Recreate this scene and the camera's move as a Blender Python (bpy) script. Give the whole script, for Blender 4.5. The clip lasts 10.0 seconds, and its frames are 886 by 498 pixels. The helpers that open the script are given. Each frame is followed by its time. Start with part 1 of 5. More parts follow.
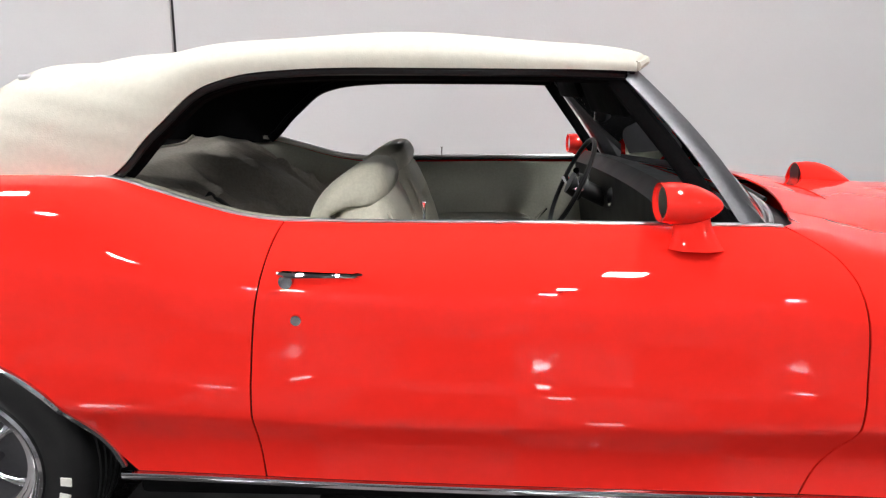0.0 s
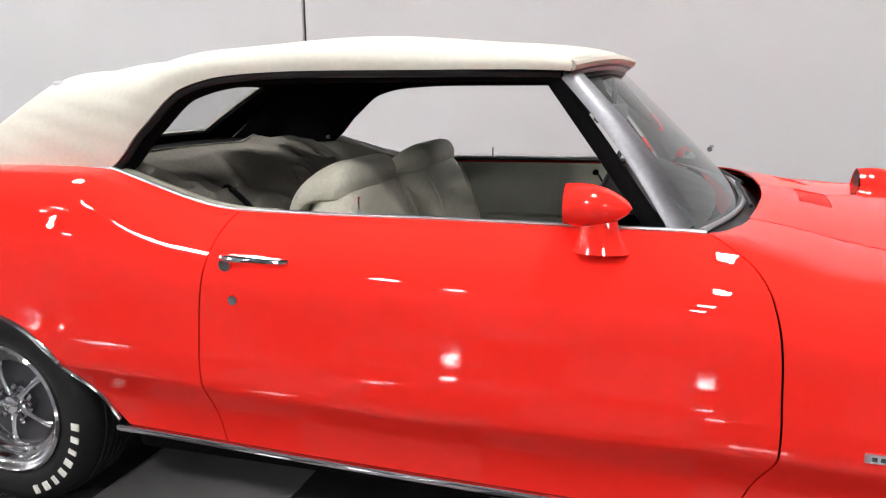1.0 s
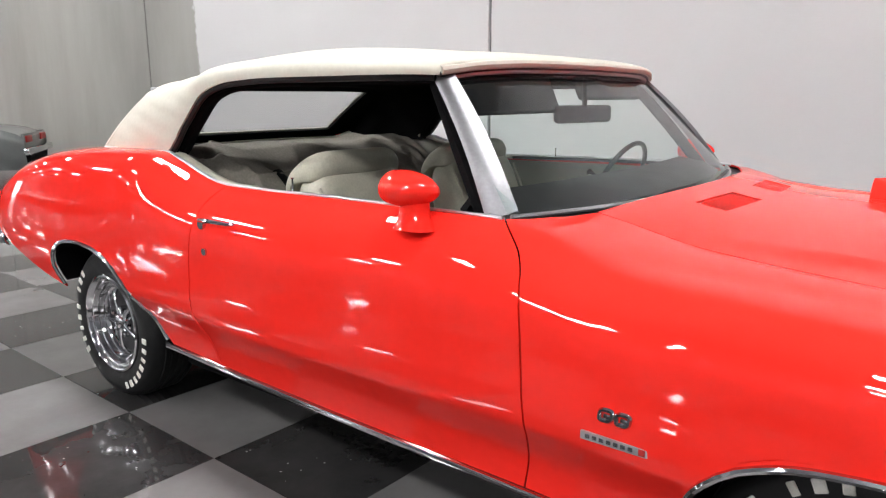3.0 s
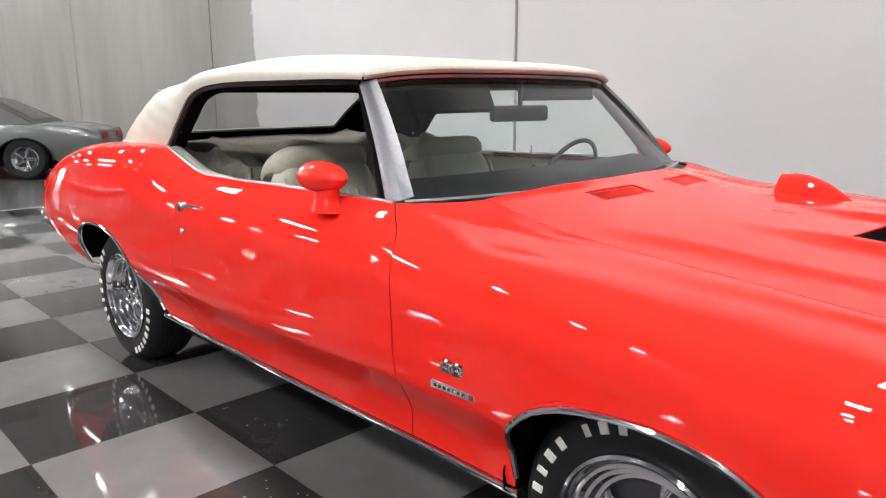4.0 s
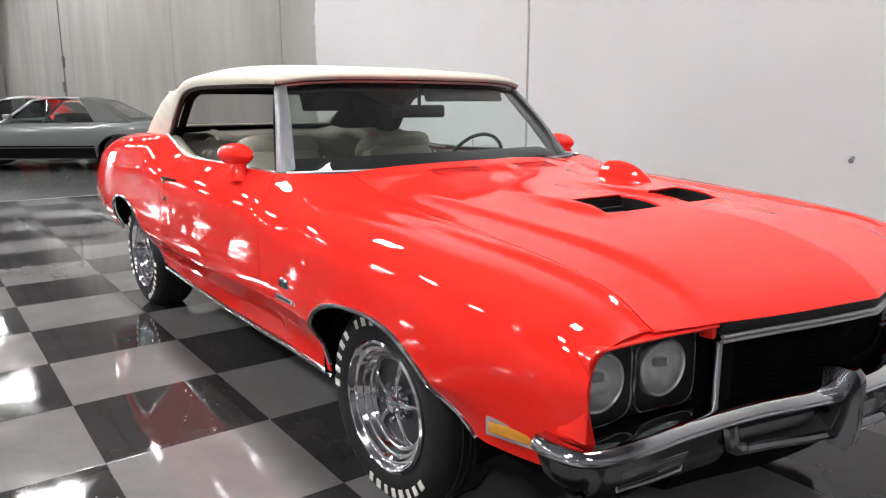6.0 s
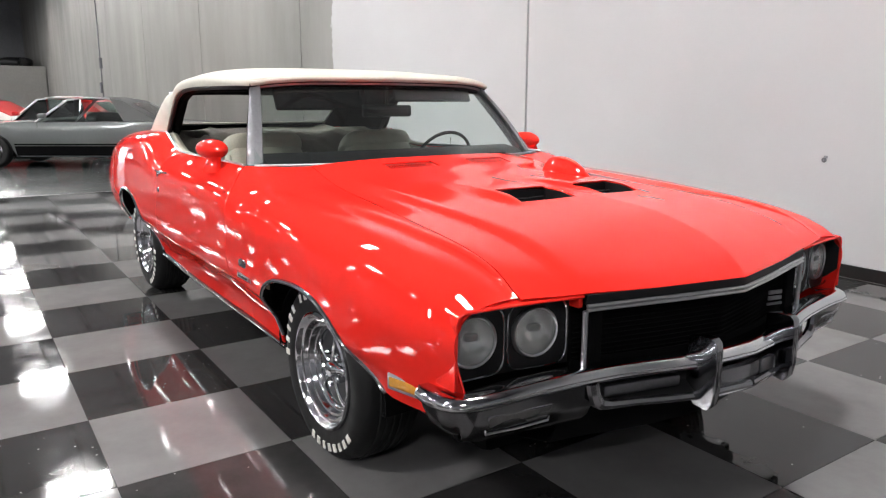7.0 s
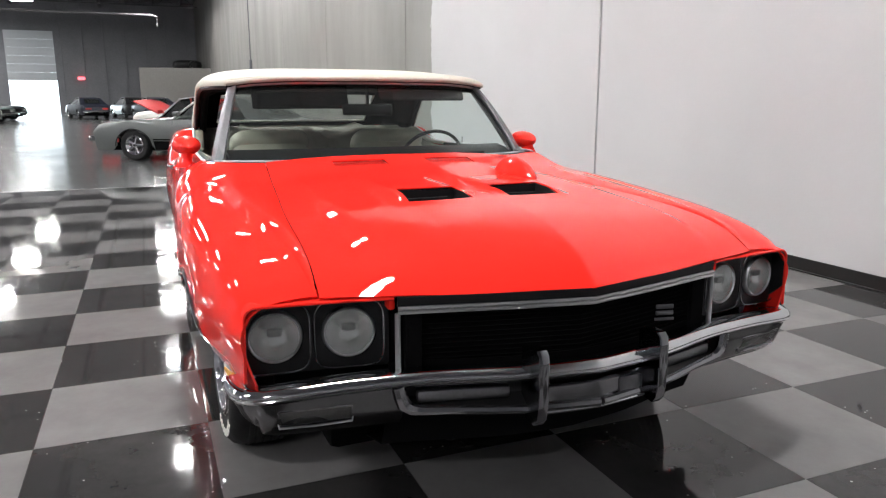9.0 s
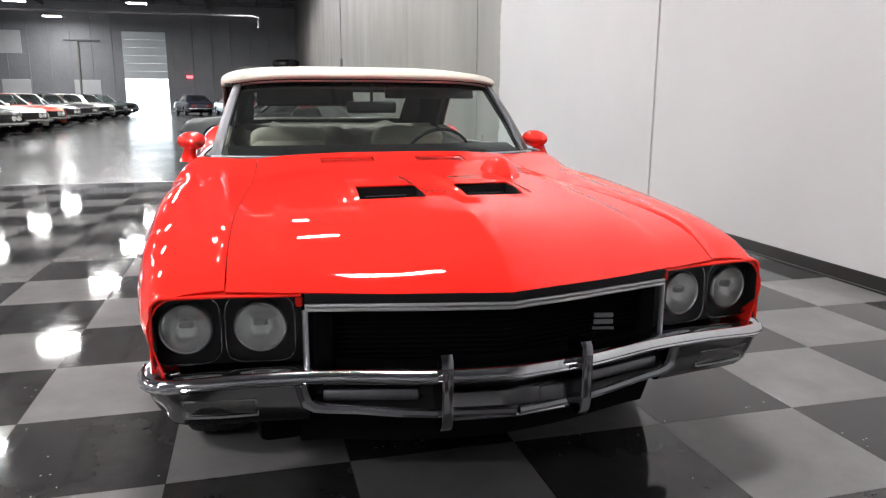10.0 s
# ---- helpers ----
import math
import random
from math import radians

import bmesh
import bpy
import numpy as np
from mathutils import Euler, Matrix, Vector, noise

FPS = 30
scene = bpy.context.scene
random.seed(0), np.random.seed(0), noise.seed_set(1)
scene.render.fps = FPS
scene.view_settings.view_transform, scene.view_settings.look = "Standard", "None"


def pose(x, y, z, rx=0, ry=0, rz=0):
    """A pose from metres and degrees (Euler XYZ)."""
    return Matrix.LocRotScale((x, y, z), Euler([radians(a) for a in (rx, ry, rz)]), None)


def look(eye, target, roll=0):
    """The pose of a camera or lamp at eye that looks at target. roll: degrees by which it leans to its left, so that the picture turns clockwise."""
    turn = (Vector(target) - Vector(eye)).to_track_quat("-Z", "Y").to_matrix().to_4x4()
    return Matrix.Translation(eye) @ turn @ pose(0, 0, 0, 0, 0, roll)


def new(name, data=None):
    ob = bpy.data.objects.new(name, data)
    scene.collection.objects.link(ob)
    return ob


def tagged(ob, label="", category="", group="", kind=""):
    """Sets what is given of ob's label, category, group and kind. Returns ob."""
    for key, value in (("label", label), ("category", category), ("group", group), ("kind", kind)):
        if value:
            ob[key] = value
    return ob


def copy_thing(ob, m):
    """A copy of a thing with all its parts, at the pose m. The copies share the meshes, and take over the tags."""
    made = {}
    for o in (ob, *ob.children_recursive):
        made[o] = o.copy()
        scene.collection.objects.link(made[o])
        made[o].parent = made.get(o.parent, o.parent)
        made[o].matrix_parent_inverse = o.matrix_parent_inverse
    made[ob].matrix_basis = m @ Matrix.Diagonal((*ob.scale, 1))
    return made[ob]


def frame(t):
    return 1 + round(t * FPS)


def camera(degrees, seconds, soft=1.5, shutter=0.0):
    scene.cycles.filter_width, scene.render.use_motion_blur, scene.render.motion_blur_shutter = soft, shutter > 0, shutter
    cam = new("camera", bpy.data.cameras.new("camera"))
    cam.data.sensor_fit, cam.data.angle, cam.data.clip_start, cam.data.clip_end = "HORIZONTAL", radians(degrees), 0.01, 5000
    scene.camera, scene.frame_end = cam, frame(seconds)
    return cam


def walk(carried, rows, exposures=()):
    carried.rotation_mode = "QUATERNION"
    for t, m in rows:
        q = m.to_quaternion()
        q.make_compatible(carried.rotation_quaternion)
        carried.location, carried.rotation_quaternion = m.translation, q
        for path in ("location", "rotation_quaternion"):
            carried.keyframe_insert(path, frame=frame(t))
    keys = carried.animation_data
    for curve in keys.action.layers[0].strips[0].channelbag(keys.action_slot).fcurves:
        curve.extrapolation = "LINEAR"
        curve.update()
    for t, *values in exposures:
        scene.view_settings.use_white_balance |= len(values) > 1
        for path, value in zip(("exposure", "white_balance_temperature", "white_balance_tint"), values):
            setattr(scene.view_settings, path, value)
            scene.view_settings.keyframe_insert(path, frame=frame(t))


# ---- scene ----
cam = camera(63.2, 10.0, soft=1.25)
PATH = [
    (0, (-0.136, -1.541, 1.277), (-0.22, 0.409, 0.84), 0.4),
    (0.5, (0.167, -1.537, 1.277), (-0.196, 0.381, 0.843), 0.1),
    (1, (0.462, -1.508, 1.274), (-0.105, 0.36, 0.843), -0.1),
    (1.5, (0.747, -1.466, 1.27), (-0.028, 0.327, 0.841), -0.3),
    (2, (1.02, -1.402, 1.264), (0.054, 0.298, 0.839), -0.5),
    (2.5, (1.274, -1.351, 1.258), (0.147, 0.248, 0.842), -0.3),
    (4, (2.077, -1.193, 1.265), (0.677, 0.173, 0.85), -0.3),
    (4.5, (2.366, -1.163, 1.263), (0.916, 0.152, 0.853), -0.1),
    (5, (2.64, -1.117, 1.254), (1.139, 0.141, 0.849), -0.0),
    (5.5, (2.917, -1.077, 1.251), (1.377, 0.134, 0.846), 0.0),
    (7, (3.619, -0.929, 1.251), (1.993, 0.164, 0.848), 0.1),
    (7.5, (3.762, -0.811, 1.251), (2.105, 0.233, 0.847), 0.1),
    (8, (3.861, -0.638, 1.248), (2.125, 0.271, 0.846), 0.1),
    (8.5, (3.947, -0.397, 1.249), (2.173, 0.434, 0.844), 0.0),
    (9, (4.033, -0.14, 1.253), (2.22, 0.599, 0.846), 0.0),
    (9.5, (4.1, 0.113, 1.25), (2.248, 0.751, 0.844), 0.1),
    (10, (4.157, 0.336, 1.25), (2.264, 0.831, 0.839), 0.2),
]

walk(cam, [(t, look(eye, target, roll)) for t, eye, target, roll in PATH])

# ---- light: the hall is lit by its own rectangular ceiling fixtures and one open bay ----
world = bpy.data.worlds.new("hall_air")
scene.world = world
world.use_nodes = True
world.node_tree.nodes["Background"].inputs[0].default_value = (0.75, 0.78, 0.85, 1)
world.node_tree.nodes["Background"].inputs[1].default_value = 0.05
LAMP_STRENGTH = 84.0
scene.view_settings.exposure = 1.48


# ---- materials ----
def nodes_of(name):
    m = bpy.data.materials.new(name)
    m.use_nodes = True
    return m, m.node_tree, m.node_tree.nodes["Principled BSDF"]


def plain(name, color, rough=0.5, metal=0.0, coat=0.0, vary=0.12, scale=6.0, bump=0.0, bump_scale=200.0, spec=0.5, rough_vary=0.1, emit=None):
    """A surface with two scales of tone variation, uneven gloss and fine relief."""
    m, t, p = nodes_of(name)
    n, l = t.nodes, t.links
    co = n.new("ShaderNodeTexCoord")
    big = n.new("ShaderNodeTexNoise"); big.inputs["Scale"].default_value = scale; big.inputs["Detail"].default_value = 5
    fine = n.new("ShaderNodeTexNoise"); fine.inputs["Scale"].default_value = scale * 14; fine.inputs["Detail"].default_value = 3
    l.new(co.outputs["Object"], big.inputs["Vector"]); l.new(co.outputs["Object"], fine.inputs["Vector"])
    add = n.new("ShaderNodeMath"); add.operation = "ADD"
    l.new(big.outputs["Fac"], add.inputs[0]); l.new(fine.outputs["Fac"], add.inputs[1])
    mr = n.new("ShaderNodeMapRange")
    mr.inputs["From Min"].default_value, mr.inputs["From Max"].default_value = 0.7, 1.3
    mr.inputs["To Min"].default_value, mr.inputs["To Max"].default_value = 1 - vary, 1 + vary
    l.new(add.outputs[0], mr.inputs["Value"])
    mul = n.new("ShaderNodeVectorMath"); mul.operation = "SCALE"
    mul.inputs[0].default_value = color[:3]
    l.new(mr.outputs[0], mul.inputs["Scale"])
    l.new(mul.outputs[0], p.inputs["Base Color"])
    rr = n.new("ShaderNodeMapRange")
    rr.inputs["From Min"].default_value, rr.inputs["From Max"].default_value = 0.3, 0.7
    rr.inputs["To Min"].default_value, rr.inputs["To Max"].default_value = max(0.01, rough * (1 - rough_vary)), rough * (1 + rough_vary)
    l.new(big.outputs["Fac"], rr.inputs["Value"]); l.new(rr.outputs[0], p.inputs["Roughness"])
    p.inputs["Metallic"].default_value = metal
    p.inputs["Specular IOR Level"].default_value = spec
    p.inputs["Coat Weight"].default_value = coat
    p.inputs["Coat Roughness"].default_value = 0.015
    if bump:
        bn = n.new("ShaderNodeTexNoise"); bn.inputs["Scale"].default_value = bump_scale; bn.inputs["Detail"].default_value = 4
        l.new(co.outputs["Object"], bn.inputs["Vector"])
        b = n.new("ShaderNodeBump"); b.inputs["Strength"].default_value = bump; b.inputs["Distance"].default_value = 0.004
        l.new(bn.outputs["Fac"], b.inputs["Height"]); l.new(b.outputs[0], p.inputs["Normal"])
    if emit:
        p.inputs["Emission Color"].default_value = (*emit[:3], 1)
        p.inputs["Emission Strength"].default_value = emit[3]
    return m


def pane(name, tint, gloss=1.0, rough=0.0, haze=0.0):
    """Thin glass: tinted see-through with a Fresnel reflection and a painted white haze."""
    m = bpy.data.materials.new(name)
    m.use_nodes = True
    t = m.node_tree
    n, l = t.nodes, t.links
    n.clear()
    out = n.new("ShaderNodeOutputMaterial")
    mix = n.new("ShaderNodeMixShader")
    tr = n.new("ShaderNodeBsdfTransparent"); tr.inputs[0].default_value = (*tint, 1)
    gl = n.new("ShaderNodeBsdfGlossy"); gl.inputs["Roughness"].default_value = rough; gl.inputs[0].default_value = (1, 1, 1, 1)
    fr = n.new("ShaderNodeFresnel"); fr.inputs["IOR"].default_value = 1.5
    k = n.new("ShaderNodeMath"); k.operation = "MULTIPLY"; k.inputs[1].default_value = gloss
    l.new(fr.outputs[0], k.inputs[0]); l.new(k.outputs[0], mix.inputs[0])
    l.new(tr.outputs[0], mix.inputs[1]); l.new(gl.outputs[0], mix.inputs[2])
    film = n.new("ShaderNodeBsdfDiffuse"); film.inputs[0].default_value = (0.8, 0.82, 0.82, 1)
    top = n.new("ShaderNodeMixShader"); top.inputs[0].default_value = haze
    l.new(mix.outputs[0], top.inputs[1]); l.new(film.outputs[0], top.inputs[2]); l.new(top.outputs[0], out.inputs[0])
    return m


def glow(name, color, strength):
    m = bpy.data.materials.new(name)
    m.use_nodes = True
    t = m.node_tree
    t.nodes.clear()
    out = t.nodes.new("ShaderNodeOutputMaterial"); e = t.nodes.new("ShaderNodeEmission")
    e.inputs[0].default_value, e.inputs[1].default_value = (*color, 1), strength
    t.links.new(e.outputs[0], out.inputs[0])
    return m


RED = plain("red_car_paint", (0.92, 0.026, 0.018), rough=0.5, coat=0.9, vary=0.03, scale=2.0, spec=0.0)
red_nodes, red_links = RED.node_tree.nodes, RED.node_tree.links
red_place, red_wave, red_bump = red_nodes.new("ShaderNodeTexCoord"), red_nodes.new("ShaderNodeTexNoise"), red_nodes.new("ShaderNodeBump")
red_wave.inputs["Scale"].default_value, red_wave.inputs["Detail"].default_value = 7.0, 1.5
red_bump.inputs["Strength"].default_value, red_bump.inputs["Distance"].default_value = 0.10, 0.006
red_links.new(red_place.outputs["Object"], red_wave.inputs["Vector"])
red_links.new(red_wave.outputs["Fac"], red_bump.inputs["Height"])
red_links.new(red_bump.outputs["Normal"], red_nodes["Principled BSDF"].inputs["Coat Normal"])
RED_DARK = plain("red_paint_inside", (0.35, 0.01, 0.008), rough=0.5, vary=0.1)
CHROME = plain("chrome", (0.64, 0.64, 0.66), rough=0.09, metal=1.0, vary=0.05, scale=8, rough_vary=0.5)
BRUSHED = plain("brushed_stainless", (0.60, 0.60, 0.62), rough=0.36, metal=1.0, vary=0.04, scale=6, rough_vary=0.1)
PILLAR = plain("brushed_grey_pillar", (0.22, 0.22, 0.235), rough=0.45, metal=1.0, vary=0.10, scale=7, rough_vary=0.15)
HEADER = plain("grey_header_trim", (0.36, 0.36, 0.37), rough=0.38, metal=0.25, vary=0.06)
# darker chrome for small trims; on bumper parts its tone stands for mirrored dark
DARKENED_CHROME = plain("darkened_chrome", (0.27, 0.27, 0.285), rough=0.12, metal=1.0, vary=0.08, scale=8)
GUNMETAL = plain("charcoal_wheel_paint", (0.045, 0.045, 0.05), rough=0.35, metal=0.4)
BLACK = plain("satin_black", (0.010, 0.010, 0.011), rough=0.42, vary=0.25, scale=10, spec=0.3)
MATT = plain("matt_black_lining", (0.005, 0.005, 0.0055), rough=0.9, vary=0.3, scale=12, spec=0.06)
RUBBER = plain("tyre_rubber", (0.0065, 0.0065, 0.007), rough=0.6, vary=0.2, scale=20, bump=0.15, bump_scale=90, spec=0.35)
LETTER = plain("raised_white_rubber", (0.72, 0.71, 0.66), rough=0.6, vary=0.15, scale=40)
CANVAS = plain("cream_vinyl_canvas", (0.56, 0.54, 0.47), rough=0.6, vary=0.05, scale=5, bump=0.14, bump_scale=260, spec=0.3)
VINYL = plain("cream_seat_vinyl", (0.62, 0.595, 0.49), rough=0.5, vary=0.10, scale=9, bump=0.2, bump_scale=120)
CLOTH = plain("taupe_boot_cloth", (0.29, 0.268, 0.232), rough=0.75, vary=0.18, scale=7, bump=0.3, bump_scale=150, spec=0.25)
TRIMGREY = plain("grey_green_door_vinyl", (0.30, 0.30, 0.25), rough=0.55, vary=0.1, scale=8, bump=0.15)
# the screen's white haze stands in for the bright wall it reflects
GLASS = pane("tinted_windscreen", (0.72, 0.81, 0.78), 1.0, 0.0, 0.011)
CLEAR = pane("rear_window_glass", (0.93, 0.94, 0.93), 0.3)
# the lens haze is painted in to make the headlights look brighter
LENS = pane("headlight_lens", (0.97, 0.98, 0.98), 1.4, 0.03, 0.20)
REFLECTOR = plain("headlight_reflector", (0.95, 0.95, 0.94), rough=0.24, metal=0.85, vary=0.06, scale=30, bump=0.22, bump_scale=60)
# chrome darkened to near black: the dark floor it mirrors is its colour
CHROME_IN_SHADE = plain("shaded_chrome", (0.13, 0.13, 0.135), rough=0.14, metal=1.0, vary=0.10, scale=8)
AMBER = plain("amber_lens", (0.58, 0.25, 0.02), rough=0.25, coat=0.6, vary=0.15, scale=40)
SMOKE = plain("smoked_lamp_lens", (0.06, 0.06, 0.06), rough=0.18, coat=0.5, vary=0.2, scale=40)
MIRROR = plain("mirror_glass", (0.85, 0.86, 0.88), rough=0.02, metal=1.0, vary=0.01)


# ---- mesh helpers ----
def link(name, bm, material, smooth=True, sharp=35):
    me = bpy.data.meshes.new(name)
    bmesh.ops.recalc_face_normals(bm, faces=bm.faces[:])
    for e in bm.edges:
        if len(e.link_faces) == 1 or (len(e.link_faces) == 2 and e.calc_face_angle(0) > radians(sharp)):
            e.smooth = False
    for f in bm.faces:
        f.smooth = smooth
    bm.to_mesh(me)
    bm.free()
    me.materials.append(material)
    return new(name, me)


def part(name, bm, material, parent, label="", smooth=True, thick=0.0, sharp=35):
    """One mesh under a thing or under a part."""
    ob = link(name, bm, material, smooth, sharp)
    ob.parent = parent
    if label:
        tagged(ob, label)
    if thick:
        mod = ob.modifiers.new("sheet", "SOLIDIFY")
        mod.thickness, mod.offset = thick, 0.0
    return ob


def thing(name, at=(0, 0, 0), turn=0.0, label="", category="", group="", kind=""):
    ob = new(name)
    ob.matrix_basis = pose(at[0], at[1], at[2], 0, 0, turn)
    return tagged(ob, label, category, group, kind)


def structure(name, bm, material, label, category, smooth=False):
    return tagged(link(name, bm, material, smooth), label, category, kind="structure")


def curve(xs, ys):
    """A smooth function through the given stations (monotone cubic)."""
    xs, ys = np.array(xs, float), np.array(ys, float)
    h, d = np.diff(xs), np.diff(ys) / np.diff(xs)
    m = np.zeros(len(xs))
    m[0], m[-1] = d[0], d[-1]
    for i in range(1, len(xs) - 1):
        if d[i - 1] * d[i] > 0:
            w1, w2 = 2 * h[i] + h[i - 1], h[i] + 2 * h[i - 1]
            m[i] = (w1 + w2) / (w1 / d[i - 1] + w2 / d[i])

    def value(x):
        x = min(max(x, xs[0]), xs[-1])
        i = min(max(int(np.searchsorted(xs, x)) - 1, 0), len(h) - 1)
        s = (x - xs[i]) / h[i]
        return float((1 + 2 * s) * (1 - s) ** 2 * ys[i] + s * (1 - s) ** 2 * h[i] * m[i] + s * s * (3 - 2 * s) * ys[i + 1] + s * s * (s - 1) * h[i] * m[i + 1])
    return value


def lerp(a, b, s):
    return a + (b - a) * s


def smooth(a, b, x):
    s = min(max((x - a) / (b - a), 0.0), 1.0)
    return s * s * (3 - 2 * s)


def spread(a, b, n):
    return [lerp(a, b, i / (n - 1)) for i in range(n)]


def sheet(us, vs, at, skip=None, bm=None):
    """A grid of faces with the points at(u, v); skip(u, v) at a face's middle leaves it open."""
    bm = bm or bmesh.new()
    rows = [[bm.verts.new(at(u, v)) for v in vs] for u in us]
    for i in range(len(us) - 1):
        for j in range(len(vs) - 1):
            if skip and skip((us[i] + us[i + 1]) / 2, (vs[j] + vs[j + 1]) / 2):
                continue
            bm.faces.new((rows[i][j], rows[i + 1][j], rows[i + 1][j + 1], rows[i][j + 1]))
    return bm


def block(bm, c, s, bevel=0.0, m=None, seg=2):
    """A box of the size s about c, its edges rounded; m turns it first."""
    made = bmesh.ops.create_cube(bm, size=1.0)["verts"]
    bmesh.ops.scale(bm, vec=s, verts=made)
    if bevel:
        edges = list({e for v in made for e in v.link_edges})
        got = bmesh.ops.bevel(bm, geom=edges, offset=bevel, segments=seg, affect="EDGES", profile=0.5)
        made = list({v for f in got["faces"] for v in f.verts} | {v for v in made if v.is_valid})
    if m is not None:
        bmesh.ops.transform(bm, matrix=m, verts=made)
    bmesh.ops.translate(bm, vec=c, verts=made)
    return bm


def one_block(c, s, bevel=0.0, m=None, seg=2):
    return block(bmesh.new(), c, s, bevel, m, seg)


def pillow(bm, c, s, e1=0.5, e2=0.5, nu=24, nv=14, m=None):
    """A soft cushion: a superellipsoid of the size s."""
    def p(a, e):
        return math.copysign(abs(a) ** e, a)
    rows = []
    for i in range(nv + 1):
        th = -math.pi / 2 + math.pi * i / nv
        row = []
        for j in range(nu):
            ph = 2 * math.pi * j / nu
            q = Vector((p(math.cos(th), e1) * p(math.cos(ph), e2) * s[0] / 2, p(math.cos(th), e1) * p(math.sin(ph), e2) * s[1] / 2, p(math.sin(th), e1) * s[2] / 2))
            row.append(bm.verts.new(((m @ q) if m else q) + Vector(c)))
        rows.append(row)
    for i in range(nv):
        for j in range(nu):
            bm.faces.new((rows[i][j], rows[i][(j + 1) % nu], rows[i + 1][(j + 1) % nu], rows[i + 1][j]))
    bmesh.ops.remove_doubles(bm, verts=bm.verts[:], dist=1e-5)
    return bm


def tube(pts, radius, seg=8, closed=False, flat=(1.0, 1.0), bm=None, up=(0, 0, 1)):
    """A bar of round or oval section along the points."""
    bm = bm or bmesh.new()
    pts = [Vector(p) for p in pts]
    n = len(pts)
    rings = []
    for i, p in enumerate(pts):
        a = pts[(i - 1) % n] if closed or i else p
        b = pts[(i + 1) % n] if closed or i < n - 1 else p
        d = (b - a).normalized()
        side = d.cross(Vector(up))
        side = side.normalized() if side.length > 1e-4 else Vector((0, 1, 0))
        top = side.cross(d).normalized()
        r = radius[i] if isinstance(radius, (list, tuple)) else radius
        rings.append([bm.verts.new(p + side * math.cos(2 * math.pi * k / seg) * r * flat[0] + top * math.sin(2 * math.pi * k / seg) * r * flat[1]) for k in range(seg)])
    for i in range(n if closed else n - 1):
        for k in range(seg):
            bm.faces.new((rings[i][k], rings[i][(k + 1) % seg], rings[(i + 1) % n][(k + 1) % seg], rings[(i + 1) % n][k]))
    if not closed:
        bm.faces.new(rings[0][::-1])
        bm.faces.new(rings[-1])
    return bm


def lathe(profile, seg=40, bm=None):
    """Turns (radius, height) pairs round the y axis."""
    bm = bm or bmesh.new()
    rings = [[bm.verts.new((r * math.cos(2 * math.pi * k / seg), h, r * math.sin(2 * math.pi * k / seg))) for k in range(seg)] for r, h in profile]
    for i in range(len(rings) - 1):
        for k in range(seg):
            bm.faces.new((rings[i][k], rings[i][(k + 1) % seg], rings[i + 1][(k + 1) % seg], rings[i + 1][k]))
    return bm


def slab(outline, y0, y1, bm=None):
    """A plate between y0 and y1 with an outline given as (x, z) pairs."""
    bm = bm or bmesh.new()
    a = [bm.verts.new((x, y0, z)) for x, z in outline]
    b = [bm.verts.new((x, y1, z)) for x, z in outline]
    bm.faces.new(a)
    bm.faces.new(b[::-1])
    for i in range(len(a)):
        j = (i + 1) % len(a)
        bm.faces.new((a[i], b[i], b[j], a[j]))
    return bm


# ---- the hall: walls, slab, ceiling ----
TILE = 0.61
WALL_Y, FAR_X, BACK_X, SOUTH_Y, ROOF_Z = 4.30, -62.0, 15.5, -24.0, 9.0
TILES_X0, TILES_X1, TILES_Y0 = -12, 12, -10


